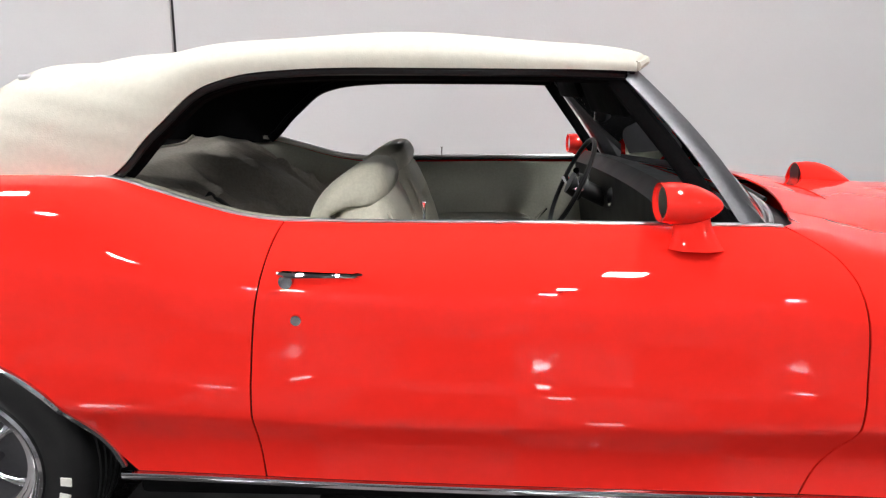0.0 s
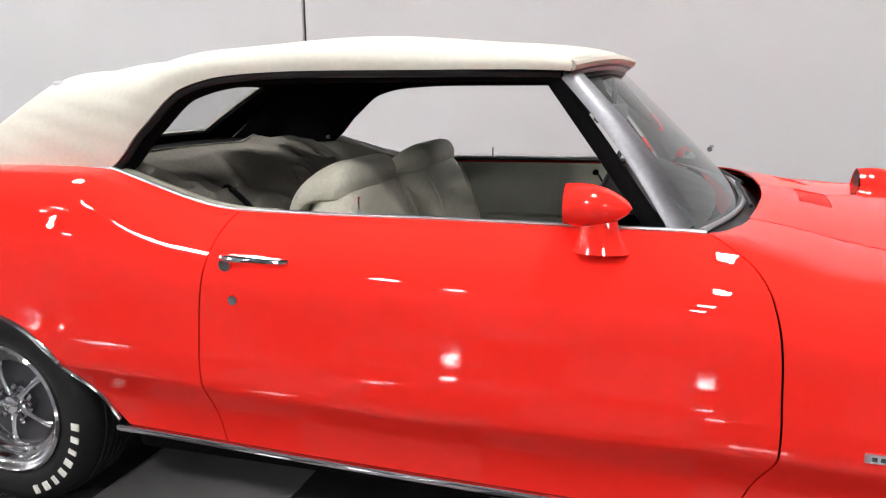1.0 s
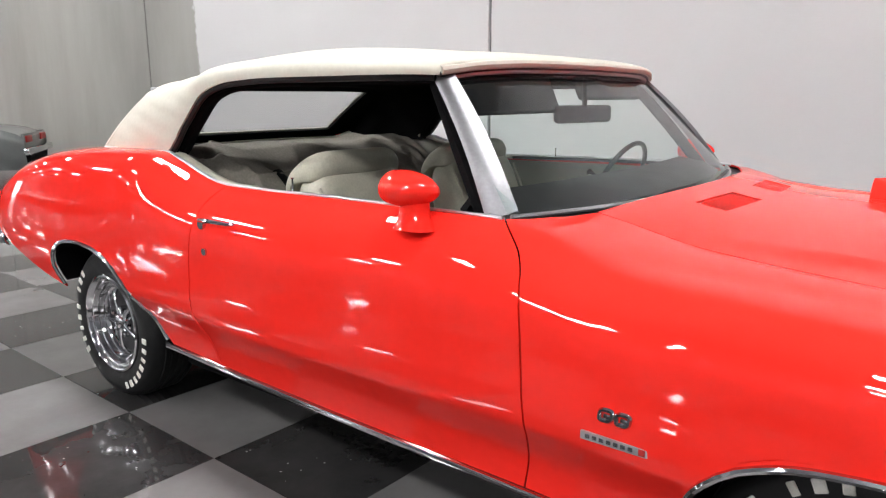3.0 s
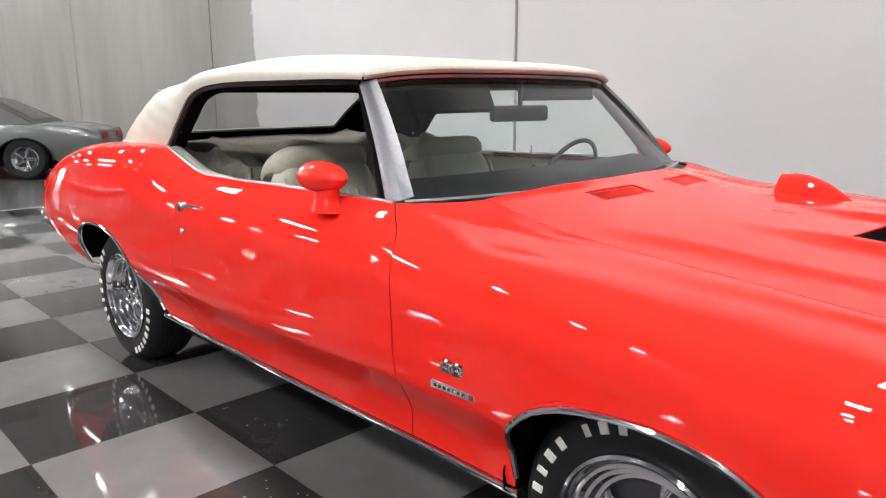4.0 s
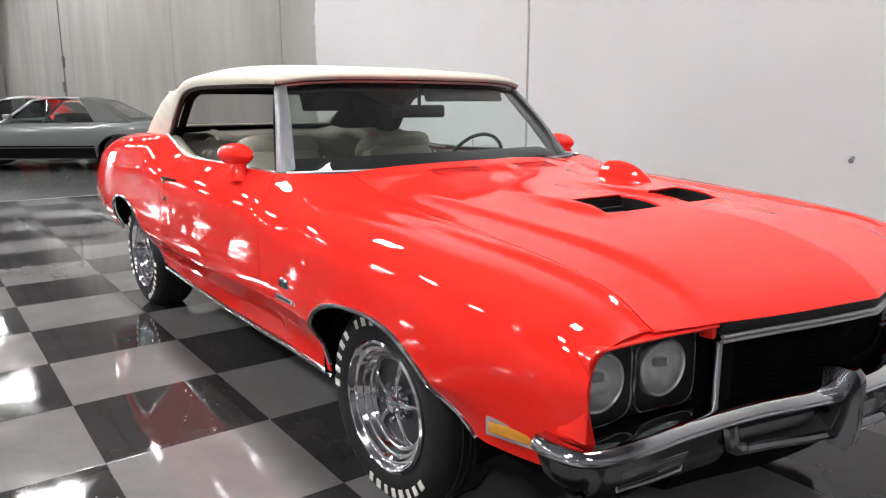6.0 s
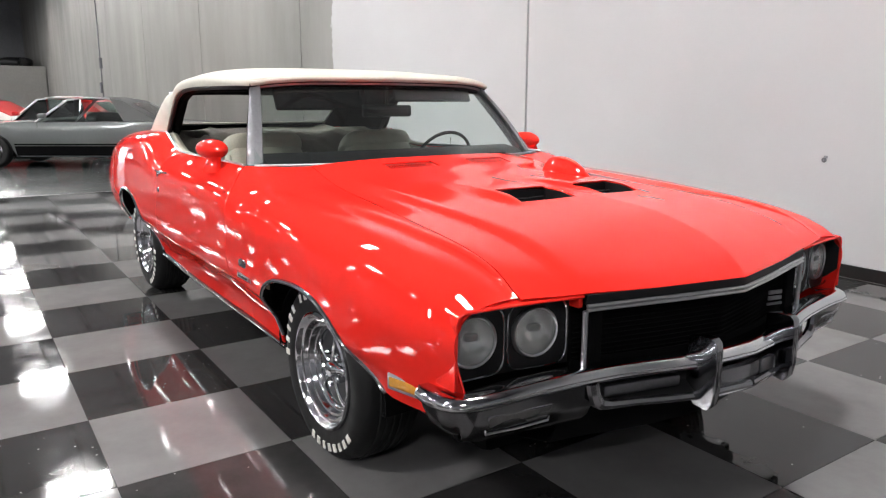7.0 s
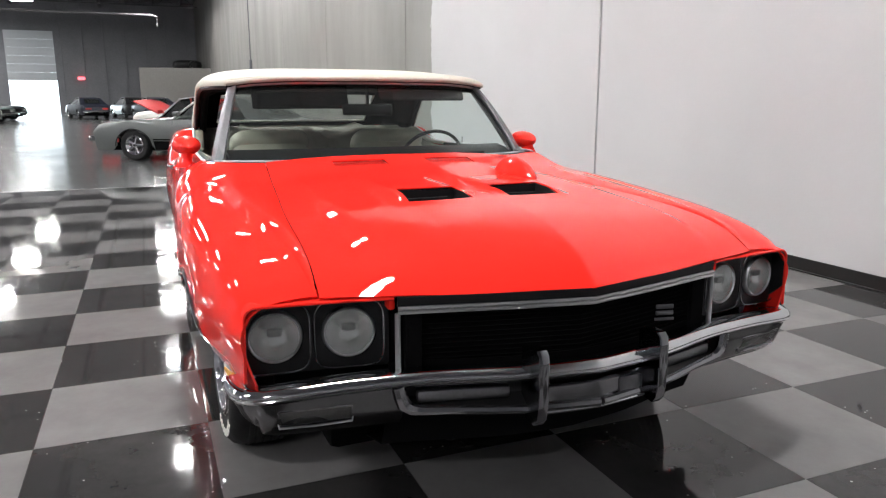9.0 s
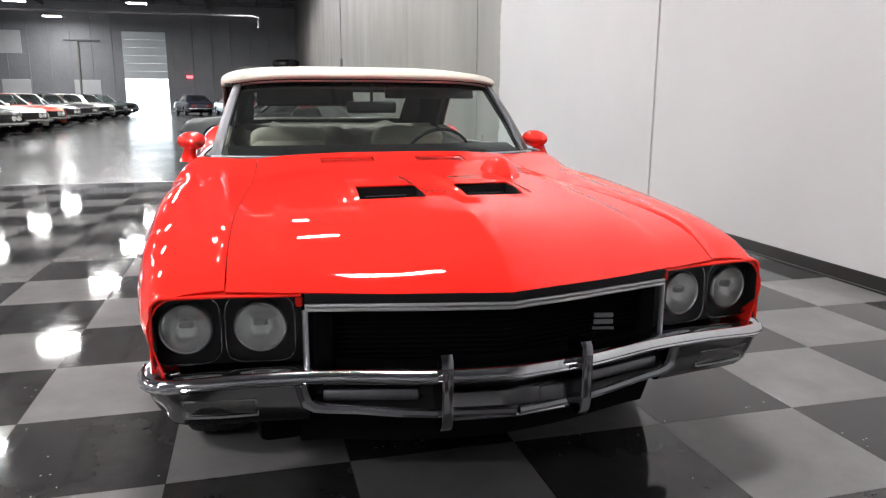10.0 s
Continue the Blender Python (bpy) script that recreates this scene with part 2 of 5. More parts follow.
def wall_paint():
    """Bare tilt-up concrete, painted off-white up to a ragged brush edge."""
    m, t, p = nodes_of("painted_concrete_wall")
    n, l = t.nodes, t.links
    geo = n.new("ShaderNodeNewGeometry")
    sep = n.new("ShaderNodeSeparateXYZ"); l.new(geo.outputs["Position"], sep.inputs[0])
    ragged = n.new("ShaderNodeTexNoise"); ragged.inputs["Scale"].default_value = 5.0; ragged.inputs["Detail"].default_value = 6
    l.new(geo.outputs["Position"], ragged.inputs["Vector"])
    edge = n.new("ShaderNodeMath"); edge.operation = "MULTIPLY_ADD"; edge.inputs[1].default_value = 0.30
    l.new(ragged.outputs["Fac"], edge.inputs[0]); l.new(sep.outputs["X"], edge.inputs[2])
    step = n.new("ShaderNodeMapRange")
    step.inputs["From Min"].default_value, step.inputs["From Max"].default_value = -7.24, -7.20
    l.new(edge.outputs[0], step.inputs["Value"])
    # bare concrete: vertical pour stains and mottling
    st = n.new("ShaderNodeMapping"); st.inputs["Scale"].default_value = (0.5, 1.0, 0.13)
    l.new(geo.outputs["Position"], st.inputs["Vector"])
    streak = n.new("ShaderNodeTexNoise"); streak.inputs["Scale"].default_value = 1.6; streak.inputs["Detail"].default_value = 6; streak.inputs["Roughness"].default_value = 0.6
    l.new(st.outputs[0], streak.inputs["Vector"])
    ramp = n.new("ShaderNodeValToRGB")
    ramp.color_ramp.elements[0].position, ramp.color_ramp.elements[0].color = 0.3, (0.17, 0.166, 0.155, 1)
    ramp.color_ramp.elements[1].position, ramp.color_ramp.elements[1].color = 0.72, (0.265, 0.258, 0.243, 1)
    l.new(streak.outputs["Fac"], ramp.inputs[0])
    dirt = n.new("ShaderNodeTexNoise"); dirt.inputs["Scale"].default_value = 0.6; dirt.inputs["Detail"].default_value = 7
    l.new(geo.outputs["Position"], dirt.inputs["Vector"])
    white = n.new("ShaderNodeValToRGB")
    white.color_ramp.elements[0].position, white.color_ramp.elements[0].color = 0.3, (0.465, 0.462, 0.472, 1)
    white.color_ramp.elements[1].position, white.color_ramp.elements[1].color = 0.7, (0.515, 0.512, 0.522, 1)
    l.new(dirt.outputs["Fac"], white.inputs[0])
    mix = n.new("ShaderNodeMix"); mix.data_type = "RGBA"
    l.new(step.outputs[0], mix.inputs["Factor"]); l.new(ramp.outputs[0], mix.inputs["A"]); l.new(white.outputs[0], mix.inputs["B"])
    l.new(mix.outputs["Result"], p.inputs["Base Color"])
    p.inputs["Roughness"].default_value = 0.55
    grain = n.new("ShaderNodeTexNoise"); grain.inputs["Scale"].default_value = 45; grain.inputs["Detail"].default_value = 6
    l.new(geo.outputs["Position"], grain.inputs["Vector"])
    b = n.new("ShaderNodeBump"); b.inputs["Strength"].default_value = 0.12; b.inputs["Distance"].default_value = 0.01
    l.new(grain.outputs["Fac"], b.inputs["Height"]); l.new(b.outputs[0], p.inputs["Normal"])
    return m


def tile_mat(name, dark):
    """Polished vinyl tile: each one a little different, scuffed, the dark ones with pale specks."""
    m, t, p = nodes_of(name)
    n, l = t.nodes, t.links
    geo = n.new("ShaderNodeNewGeometry")
    info = n.new("ShaderNodeObjectInfo")
    big = n.new("ShaderNodeTexNoise"); big.inputs["Scale"].default_value = 2.2; big.inputs["Detail"].default_value = 7; big.inputs["Roughness"].default_value = 0.65
    l.new(geo.outputs["Position"], big.inputs["Vector"])
    ramp = n.new("ShaderNodeValToRGB")
    lo, hi = ((0.020, 0.020, 0.021), (0.050, 0.048, 0.048)) if dark else ((0.128, 0.125, 0.126), (0.185, 0.181, 0.182))
    ramp.color_ramp.elements[0].position, ramp.color_ramp.elements[0].color = 0.3, (*lo, 1)
    ramp.color_ramp.elements[1].position, ramp.color_ramp.elements[1].color = 0.75, (*hi, 1)
    l.new(big.outputs["Fac"], ramp.inputs[0])
    own = n.new("ShaderNodeMapRange"); own.inputs["To Min"].default_value, own.inputs["To Max"].default_value = 0.86, 1.12
    l.new(info.outputs["Random"], own.inputs["Value"])
    sc = n.new("ShaderNodeVectorMath"); sc.operation = "SCALE"
    l.new(ramp.outputs[0], sc.inputs[0]); l.new(own.outputs[0], sc.inputs["Scale"])
    last = sc.outputs[0]
    vo = n.new("ShaderNodeTexVoronoi"); vo.inputs["Scale"].default_value = 26 if dark else 40
    l.new(geo.outputs["Position"], vo.inputs["Vector"])
    lt = n.new("ShaderNodeMath"); lt.operation = "LESS_THAN"; lt.inputs[1].default_value = 0.10 if dark else 0.05
    l.new(vo.outputs["Distance"], lt.inputs[0])
    patch = n.new("ShaderNodeTexNoise"); patch.inputs["Scale"].default_value = 3.1
    l.new(geo.outputs["Position"], patch.inputs["Vector"])
    gt = n.new("ShaderNodeMath"); gt.operation = "GREATER_THAN"; gt.inputs[1].default_value = 0.56
    l.new(patch.outputs["Fac"], gt.inputs[0])
    both = n.new("ShaderNodeMath"); both.operation = "MULTIPLY"
    l.new(lt.outputs[0], both.inputs[0]); l.new(gt.outputs[0], both.inputs[1])
    mix = n.new("ShaderNodeMix"); mix.data_type = "RGBA"
    mix.inputs["B"].default_value = (0.30, 0.30, 0.30, 1) if dark else (0.14, 0.14, 0.14, 1)
    l.new(both.outputs[0], mix.inputs["Factor"]); l.new(last, mix.inputs["A"])
    l.new(mix.outputs["Result"], p.inputs["Base Color"])
    scuff = n.new("ShaderNodeTexNoise"); scuff.inputs["Scale"].default_value = 9; scuff.inputs["Detail"].default_value = 8
    l.new(geo.outputs["Position"], scuff.inputs["Vector"])
    rr = n.new("ShaderNodeMapRange"); rr.inputs["From Min"].default_value, rr.inputs["From Max"].default_value = 0.35, 0.7
    rr.inputs["To Min"].default_value, rr.inputs["To Max"].default_value = 0.035, 0.085
    l.new(scuff.outputs["Fac"], rr.inputs["Value"]); l.new(rr.outputs[0], p.inputs["Roughness"])
    p.inputs["Specular IOR Level"].default_value = 0.30
    wav = n.new("ShaderNodeTexNoise"); wav.inputs["Scale"].default_value = 5; wav.inputs["Detail"].default_value = 3
    l.new(geo.outputs["Position"], wav.inputs["Vector"])
    b = n.new("ShaderNodeBump"); b.inputs["Strength"].default_value = 0.022; b.inputs["Distance"].default_value = 0.01
    l.new(wav.outputs["Fac"], b.inputs["Height"]); l.new(b.outputs[0], p.inputs["Normal"])
    return m


CONCRETE_PAINTED = wall_paint()
TILE_LIGHT, TILE_DARK = tile_mat("light_grey_tile", False), tile_mat("charcoal_tile", True)
SLAB = plain("polished_concrete_slab", (0.058, 0.060, 0.060), rough=0.20, vary=0.08, scale=0.6, spec=0.42, rough_vary=0.12)
JOINT = plain("dark_joint", (0.03, 0.03, 0.03), rough=0.8)
GREYWALL = plain("grey_metal_siding", (0.215, 0.22, 0.24), rough=0.55, vary=0.12, scale=0.7)
PALEDOOR = plain("pale_sectional_door", (0.50, 0.51, 0.53), rough=0.5, vary=0.06, scale=1.0)
BAYPANEL = plain("translucent_bay_panel", (0.52, 0.53, 0.545), rough=0.5, vary=0.06, scale=1.0)
bay_skin = BAYPANEL.node_tree.nodes["Principled BSDF"]
bay_skin.inputs["Transmission Weight"].default_value, bay_skin.inputs["Roughness"].default_value = 0.16, 0.9
BEIGE = plain("beige_partition", (0.19, 0.185, 0.175), rough=0.6, vary=0.08, scale=0.8)
STEEL = plain("dark_roof_steel", (0.12, 0.12, 0.135), rough=0.6, vary=0.2, scale=1.5)
DECKING = plain("dark_roof_decking", (0.30, 0.30, 0.33), rough=0.7, vary=0.2, scale=1.0)
PIPE = plain("grey_pipe", (0.085, 0.085, 0.09), rough=0.5)
WHITEBOX = plain("white_enamel", (0.55, 0.55, 0.55), rough=0.4)
LAMPFACE = glow("lamp_diffuser", (1.0, 0.985, 0.975), LAMP_STRENGTH)
DAYLIGHT = glow("daylight_outside", (0.80, 0.93, 1.0), 2.4)
BASE = plain("black_cove_base", (0.012, 0.012, 0.012), rough=0.35, vary=0.15)

floor = structure("floor", one_block(((FAR_X + BACK_X) / 2, (WALL_Y + SOUTH_Y) / 2, -0.106), (BACK_X - FAR_X + 1, WALL_Y - SOUTH_Y + 1, 0.2)), SLAB, "polished grey concrete slab floor with glossy sealer", "floor")
edge_strip = structure("trim", one_block((TILES_X0 * TILE - 0.03, (TILES_Y0 * TILE + WALL_Y) / 2, -0.003), (0.05, WALL_Y - TILES_Y0 * TILE, 0.008), 0.002), PIPE, "thin metal transition strip at the end of the tiles", "trim")

backing = structure("wall_north", one_block(((FAR_X + BACK_X) / 2, WALL_Y + 0.19, ROOF_Z / 2), (BACK_X - FAR_X, 0.3, ROOF_Z)), JOINT, "tall concrete panel wall painted white near the cars", "wall")
edges = [BACK_X, 9.66] + [3.56 - 6.1 * k for k in range(11)] + [FAR_X]
for a, b in zip(edges[:-1], edges[1:]):
    part("panel", one_block(((a + b) / 2, WALL_Y + 0.02, ROOF_Z / 2), (abs(a - b) - 0.030, 0.04, ROOF_Z), 0.006), CONCRETE_PAINTED, backing, smooth=False)
base = structure("baseboard", one_block(((BACK_X - 7.2) / 2, WALL_Y - 0.006, 0.052), (BACK_X + 7.2, 0.012, 0.104), 0.004), BASE, "black rubber cove base along the white wall", "baseboard")
toe = structure("baseboard", one_block(((BACK_X - 7.2) / 2, WALL_Y - 0.020, 0.006), (BACK_X + 7.2, 0.018, 0.012), 0.003), BASE, "black rubber toe of the cove base", "baseboard")

structure("wall_east", one_block((BACK_X + 0.15, (WALL_Y + SOUTH_Y) / 2, ROOF_Z / 2), (0.3, WALL_Y - SOUTH_Y + 1, ROOF_Z)), GREYWALL, "plain grey wall closing the hall", "wall")
structure("wall_south", one_block(((FAR_X + BACK_X) / 2, SOUTH_Y - 0.15, ROOF_Z / 2), (BACK_X - FAR_X + 1, 0.3, ROOF_Z)), GREYWALL, "plain grey wall closing the hall", "wall")
structure("ceiling", one_block(((FAR_X + BACK_X) / 2, (WALL_Y + SOUTH_Y) / 2, ROOF_Z + 0.1), (BACK_X - FAR_X + 1, WALL_Y - SOUTH_Y + 1, 0.2)), DECKING, "dark open steel deck ceiling", "ceiling")

# far wall, with the tall bay door standing open at its foot
DOOR_Y0, DOOR_Y1, DOOR_TOP, DOOR_OPEN = -9.75, -6.35, 6.5, 2.70
fw = bmesh.new()
block(fw, (FAR_X - 0.1, (SOUTH_Y + DOOR_Y0) / 2, ROOF_Z / 2), (0.2, DOOR_Y0 - SOUTH_Y, ROOF_Z))
block(fw, (FAR_X - 0.1, (WALL_Y + DOOR_Y1) / 2, ROOF_Z / 2), (0.2, WALL_Y - DOOR_Y1, ROOF_Z))
block(fw, (FAR_X - 0.1, (DOOR_Y0 + DOOR_Y1) / 2, (ROOF_Z + DOOR_TOP) / 2), (0.2, DOOR_Y1 - DOOR_Y0, ROOF_Z - DOOR_TOP))
far_wall = structure("wall_west", fw, GREYWALL, "far grey siding wall of the hall", "wall")
for k in range(18):
    y = WALL_Y - 0.8 - k * 1.56
    if not DOOR_Y0 - 0.3 < y < DOOR_Y1 + 0.3:
        part("rib", one_block((FAR_X + 0.02, y, ROOF_Z / 2), (0.06, 0.10, ROOF_Z), 0.01), GREYWALL, far_wall, smooth=False)
bay = thing("door_1", (FAR_X - 0.05, 0, 0), label="tall pale sectional bay door raised part way over bright daylight", category="door", kind="structure")
for k in range(6):
    h = (DOOR_TOP - DOOR_OPEN) / 6
    part("panel", one_block((0, (DOOR_Y0 + DOOR_Y1) / 2, DOOR_OPEN + h * (k + 0.5)), (0.05, DOOR_Y1 - DOOR_Y0, h - 0.004), 0.012), BAYPANEL, bay, smooth=False)
structure("backdrop", one_block((FAR_X - 6, -8, 3), (0.1, 24, 10)), DAYLIGHT, "bright daylight outside the open bay door", "backdrop")
for y0, y1, z0, z1 in ((-13.6, -11.6, 0.1, 2.6), (-18.9, -16.8, 0.1, 2.6), (-19.0, -17.2, 4.6, 6.4)):
    part("door_panel", one_block((FAR_X + 0.03, (y0 + y1) / 2, (z0 + z1) / 2), (0.06, y1 - y0, z1 - z0), 0.02), PALEDOOR, far_wall, "pale closed dock door", smooth=False)
part("exit_sign", one_block((FAR_X + 0.1, -4.6, 2.9), (0.1, 0.5, 0.22), 0.02), glow("red_exit_glow", (1.0, 0.10, 0.12), 1.6), far_wall, "lit red exit sign", smooth=False)
structure("wall_office", one_block((-55.0, 2.0, 1.65), (13.5, 4.5, 3.3), 0.02), BEIGE, "low beige partition block by the far wall", "wall")
stored = thing("equipment", (-53, 3.0, 3.3), label="dark machinery stored on top of the beige partition", category="equipment")
part("casing", pillow(bmesh.new(), (0, 0, 0.35), (2.2, 2.0, 0.75), 0.6, 0.5), BLACK, stored)
part("duct", tube([(0.9, 0.2, 0.3), (1.4, 0.3, 0.45), (2.2, 0.3, 0.35)], 0.22), BLACK, stored)

# roof steel
for k in range(9):
    x = -58 + k * 7.3
    truss = thing("roof_joist", (x, 0, 0), label="dark open-web steel roof joist under the deck", category="joist", group="roof joists", kind="structure")
    part("top_chord", one_block((0, (WALL_Y + SOUTH_Y) / 2, ROOF_Z - 0.08), (0.10, WALL_Y - SOUTH_Y, 0.08)), STEEL, truss, smooth=False)
    part("bottom_chord", one_block((0, (WALL_Y + SOUTH_Y) / 2, ROOF_Z - 0.70), (0.10, WALL_Y - SOUTH_Y, 0.08)), STEEL, truss, smooth=False)
    web = bmesh.new()
    zig = [(0, WALL_Y - 0.2 - i * 0.7, ROOF_Z - (0.12 if i % 2 else 0.66)) for i in range(40)]
    tube(zig, 0.02, 5, bm=web, up=(1, 0, 0))
    part("web", web, STEEL, truss, smooth=False)
for y in (-2.8, -9.0, -15.4):
    structure("beam", one_block(((FAR_X + BACK_X) / 2, y, ROOF_Z - 0.35), (BACK_X - FAR_X, 0.14, 0.5), 0.01), STEEL, "dark steel roof beam", "beam")
for k in range(14):
    structure("purlin", one_block(((FAR_X + BACK_X) / 2, 3.2 - 2.05 * k, ROOF_Z - 0.14), (BACK_X - FAR_X, 0.10, 0.24), 0.01), STEEL, "dark steel purlin under the roof deck", "purlin")
rack = thing("steel_frame", (FAR_X + 0.14, -13.1, 0), label="dark T-shaped steel frame standing before the far wall", category="steel frame")
part("post", one_block((0, 0, 2.85), (0.14, 0.14, 5.7), 0.02), BEIGE, rack, smooth=False)
part("crossbar", one_block((0, 0.35, 5.72), (0.14, 2.7, 0.10), 0.02), STEEL, rack, smooth=False)
structure("pipe", tube([(-44, SOUTH_Y, 6.15), (-44, 0.7, 6.15), (-44, 1.0, 6.05), (-44, 1.0, 5.5)], 0.07, 8), PIPE, "grey sprinkler main under the roof", "pipe")
for x, y in ((-30.0, -12.9), (-48, -17.5), (-14, -17.8)):
    post = thing("column", (x, y, 0), label="slim grey steel column standing on the slab", category="column", group="hall columns", kind="structure")
    part("shaft", one_block((0, 0, ROOF_Z / 2), (0.22, 0.22, ROOF_Z), 0.02), GREYWALL, post, smooth=False)
    part("base_plate", one_block((0, 0, 0.012), (0.4, 0.4, 0.024), 0.004), STEEL, post, smooth=False)
for x, z in ((-28.6, 2.7), (-28.9, 1.75)):
    box = thing("junction_box", (x, WALL_Y, z), label="small dark conduit box on the bare concrete wall", category="junction box", group="conduit boxes")
    part("cover", one_block((0, -0.05, 0), (0.22, 0.10, 0.42), 0.02), STEEL, box, smooth=False)
conduit = thing("conduit", (-28.75, WALL_Y, 0), label="thin conduit running down the bare concrete wall", category="conduit")
part("tube", tube([(0, -0.03, 0.4), (0, -0.03, 5.5)], 0.02, 6, up=(1, 0, 0)), STEEL, conduit)
nick = thing("wall_anchor", (0.80, WALL_Y, 0.835), label="small chipped anchor hole in the white wall", category="anchor")
part("washer", lathe([(0.002, -0.006), (0.016, -0.005), (0.019, 0.0)], 14), PIPE, nick, smooth=True)
part("chip", pillow(bmesh.new(), (0.012, -0.002, 0.022), (0.03, 0.004, 0.02)), GREYWALL, nick)

# ceiling lamps
lamp = None
LAMP_Z = 7.2
LAMP_ROWS = (
    (0.55, (2.0, -5.6, -13.1, -20.5, -27.8, -35.3, -42.8)),
    (-6.6, (10.0, 1.8, -6.3, -14.4, -22.5, -31.0, -39.3, -48.6)),
    (-14.0, (1.5, -6.8, -15.0, -23.2, -31.6, -40.4, -49.4, -58.6)),
    (-20.8, (9.6, 1.4, -6.8, -23.0, -40.0)),
)
for y, xs in LAMP_ROWS:
    for x in xs:
        if lamp is None:
            lamp = thing("ceiling_light", (x, y, LAMP_Z), label="bright rectangular high-bay ceiling light on two hangers", category="ceiling light", group="hall lights")
            part("housing", one_block((0, 0, 0.06), (0.62, 1.24, 0.10), 0.02), WHITEBOX, lamp, smooth=False)
            part("diffuser", one_block((0, 0, 0.0), (0.56, 1.18, 0.012), 0.003), LAMPFACE, lamp, smooth=False)
            for s in (-0.45, 0.45):
                part("hanger", tube([(0, s, 0.1), (0, s, ROOF_Z - LAMP_Z)], 0.008, 6, up=(1, 0, 0)), STEEL, lamp)
        else:
            copy_thing(lamp, pose(x, y, LAMP_Z))


# ---- the red convertible ----
CAR_Y, CAR_TURN = 0.945, 1.2
convertible = thing("convertible_car", (0, CAR_Y, 0), CAR_TURN, "glossy red two-door convertible with raised cream canvas top", "car")

WM = curve([-2.76, -2.5, -2.2, -1.8, -1.43, -1.0, -0.5, 0, 0.7, 1.14, 1.7, 2.0, 2.13, 2.215], [0.78, 0.85, 0.895, 0.925, 0.940, 0.948, 0.965, 0.985, 1.012, 1.028, 1.02, 0.99, 0.968, 0.945])
WT = curve([-2.76, -2.5, -2.2, -1.9, -1.585, -1.06, -0.8, -0.55, 0, 0.55, 0.8, 1.12, 1.5, 1.9, 2.1, 2.205], [0.60, 0.64, 0.665, 0.69, 0.72, 0.768, 0.79, 0.815, 0.845, 0.858, 0.85, 0.835, 0.815, 0.785, 0.765, 0.755])
ZT = curve([-2.76, -2.5, -2.2, -1.9, -1.585, -1.15, -1.04, -0.93, -0.8, -0.7, -0.6, -0.4, 0, 0.5, 0.59, 0.68, 0.8, 0.93, 1.12, 1.5, 1.9, 2.1, 2.205], [0.775, 0.885, 0.978, 1.030, 1.052, 1.062, 1.060, 1.034, 0.998, 0.976, 0.967, 0.968, 0.974, 0.975, 0.969, 0.948, 0.920, 0.906, 0.896, 0.872, 0.838, 0.800, 0.745])
SD = curve([-2.76, -2.3, -1.9, -1.2, -0.6, 0.4, 0.7, 1.0, 1.6, 2.0, 2.205], [0.08, 0.11, 0.14, 0.13, 0.085, 0.085, 0.085, 0.090, 0.11, 0.09, 0.05])
TUCK = curve([-2.4, -1.0, 0.0, 0.7, 2.2], [1.7, 1.55, 1.3, 1.1, 1.3])
ZC = 0.645


ZK = curve([-2.2, -1.05, -0.4, 0.3, 0.7, 1.1, 2.2], [0.53, 0.535, 0.522, 0.535, 0.548, 0.545, 0.54])


def side_w(x, z):
    """Half-width of the body side at a height: near flat above the crease, tucked under below it."""
    if z >= ZC:
        s = (z - ZC) / (ZT(x) - ZC)
        flat = smooth(1.9, 1.2, x) * smooth(-1.5, -0.9, x)
        return WM(x) - lerp(0.075 * s ** 2.2, 0.105 * (s - 0.588 + math.hypot(s - 0.60, 0.12)), flat)
    soft = WM(x) - 0.135 * ((ZC - z) / (ZC - 0.28)) ** TUCK(x)
    d = ZK(x) - z
    d = (d + math.hypot(d, 0.007)) / 2
    hard = WM(x) - 0.010 * ((ZC - z) / (ZC - ZK(x))) ** 2 * smooth(0.3, 0.5, z) - 0.46 * d - 0.25 * d * d
    return lerp(soft, hard, smooth(1.98, 1.75, x) * smooth(-2.0, -1.6, x))


def section(x, u, z0):
    """A point of the body's cross-section at x: u runs from the lower edge z0 past the crease, up the side and over the shoulder."""
    zs = ZT(x) - SD(x)
    zk = max(ZK(x), z0 + 0.014)
    if u <= 0.30:
        z = lerp(z0, zk, u / 0.30)
        return side_w(x, z), z
    if u <= 0.72:
        z = lerp(zk, zs, (u - 0.30) / 0.42)
        return side_w(x, z), z
    s = (u - 0.72) / 0.28
    a, b = (side_w(x, zs), zs), (WT(x), ZT(x))
    # along the door the shoulder is a nearly flat slope, elsewhere a round one
    k = 0.62 * smooth(1.05, 0.65, x) * smooth(-1.15, -0.75, x)
    c = (lerp(a[0] - 0.018, (a[0] + b[0]) / 2, k), lerp(b[1] + 0.004, (a[1] + b[1]) / 2, k))
    return tuple((1 - s) ** 2 * a[i] + 2 * s * (1 - s) * c[i] + s * s * b[i] for i in (0, 1))


FRONT_ARCH = curve([1.035, 1.045, 1.07, 1.11, 1.17, 1.27, 1.42, 1.55, 1.655, 1.735, 1.782, 1.805, 1.82], [0.325, 0.44, 0.51, 0.565, 0.61, 0.643, 0.655, 0.640, 0.592, 0.51, 0.44, 0.40, 0.385])
REAR_ARCH = curve([-1.805, -1.80, -1.787, -1.76, -1.70, -1.60, -1.50, -1.40, -1.26, -1.165, -1.08, -1.035, -1.02], [0.43, 0.475, 0.545, 0.600, 0.648, 0.676, 0.684, 0.679, 0.645, 0.585, 0.47, 0.37, 0.325])
SILL = 0.325


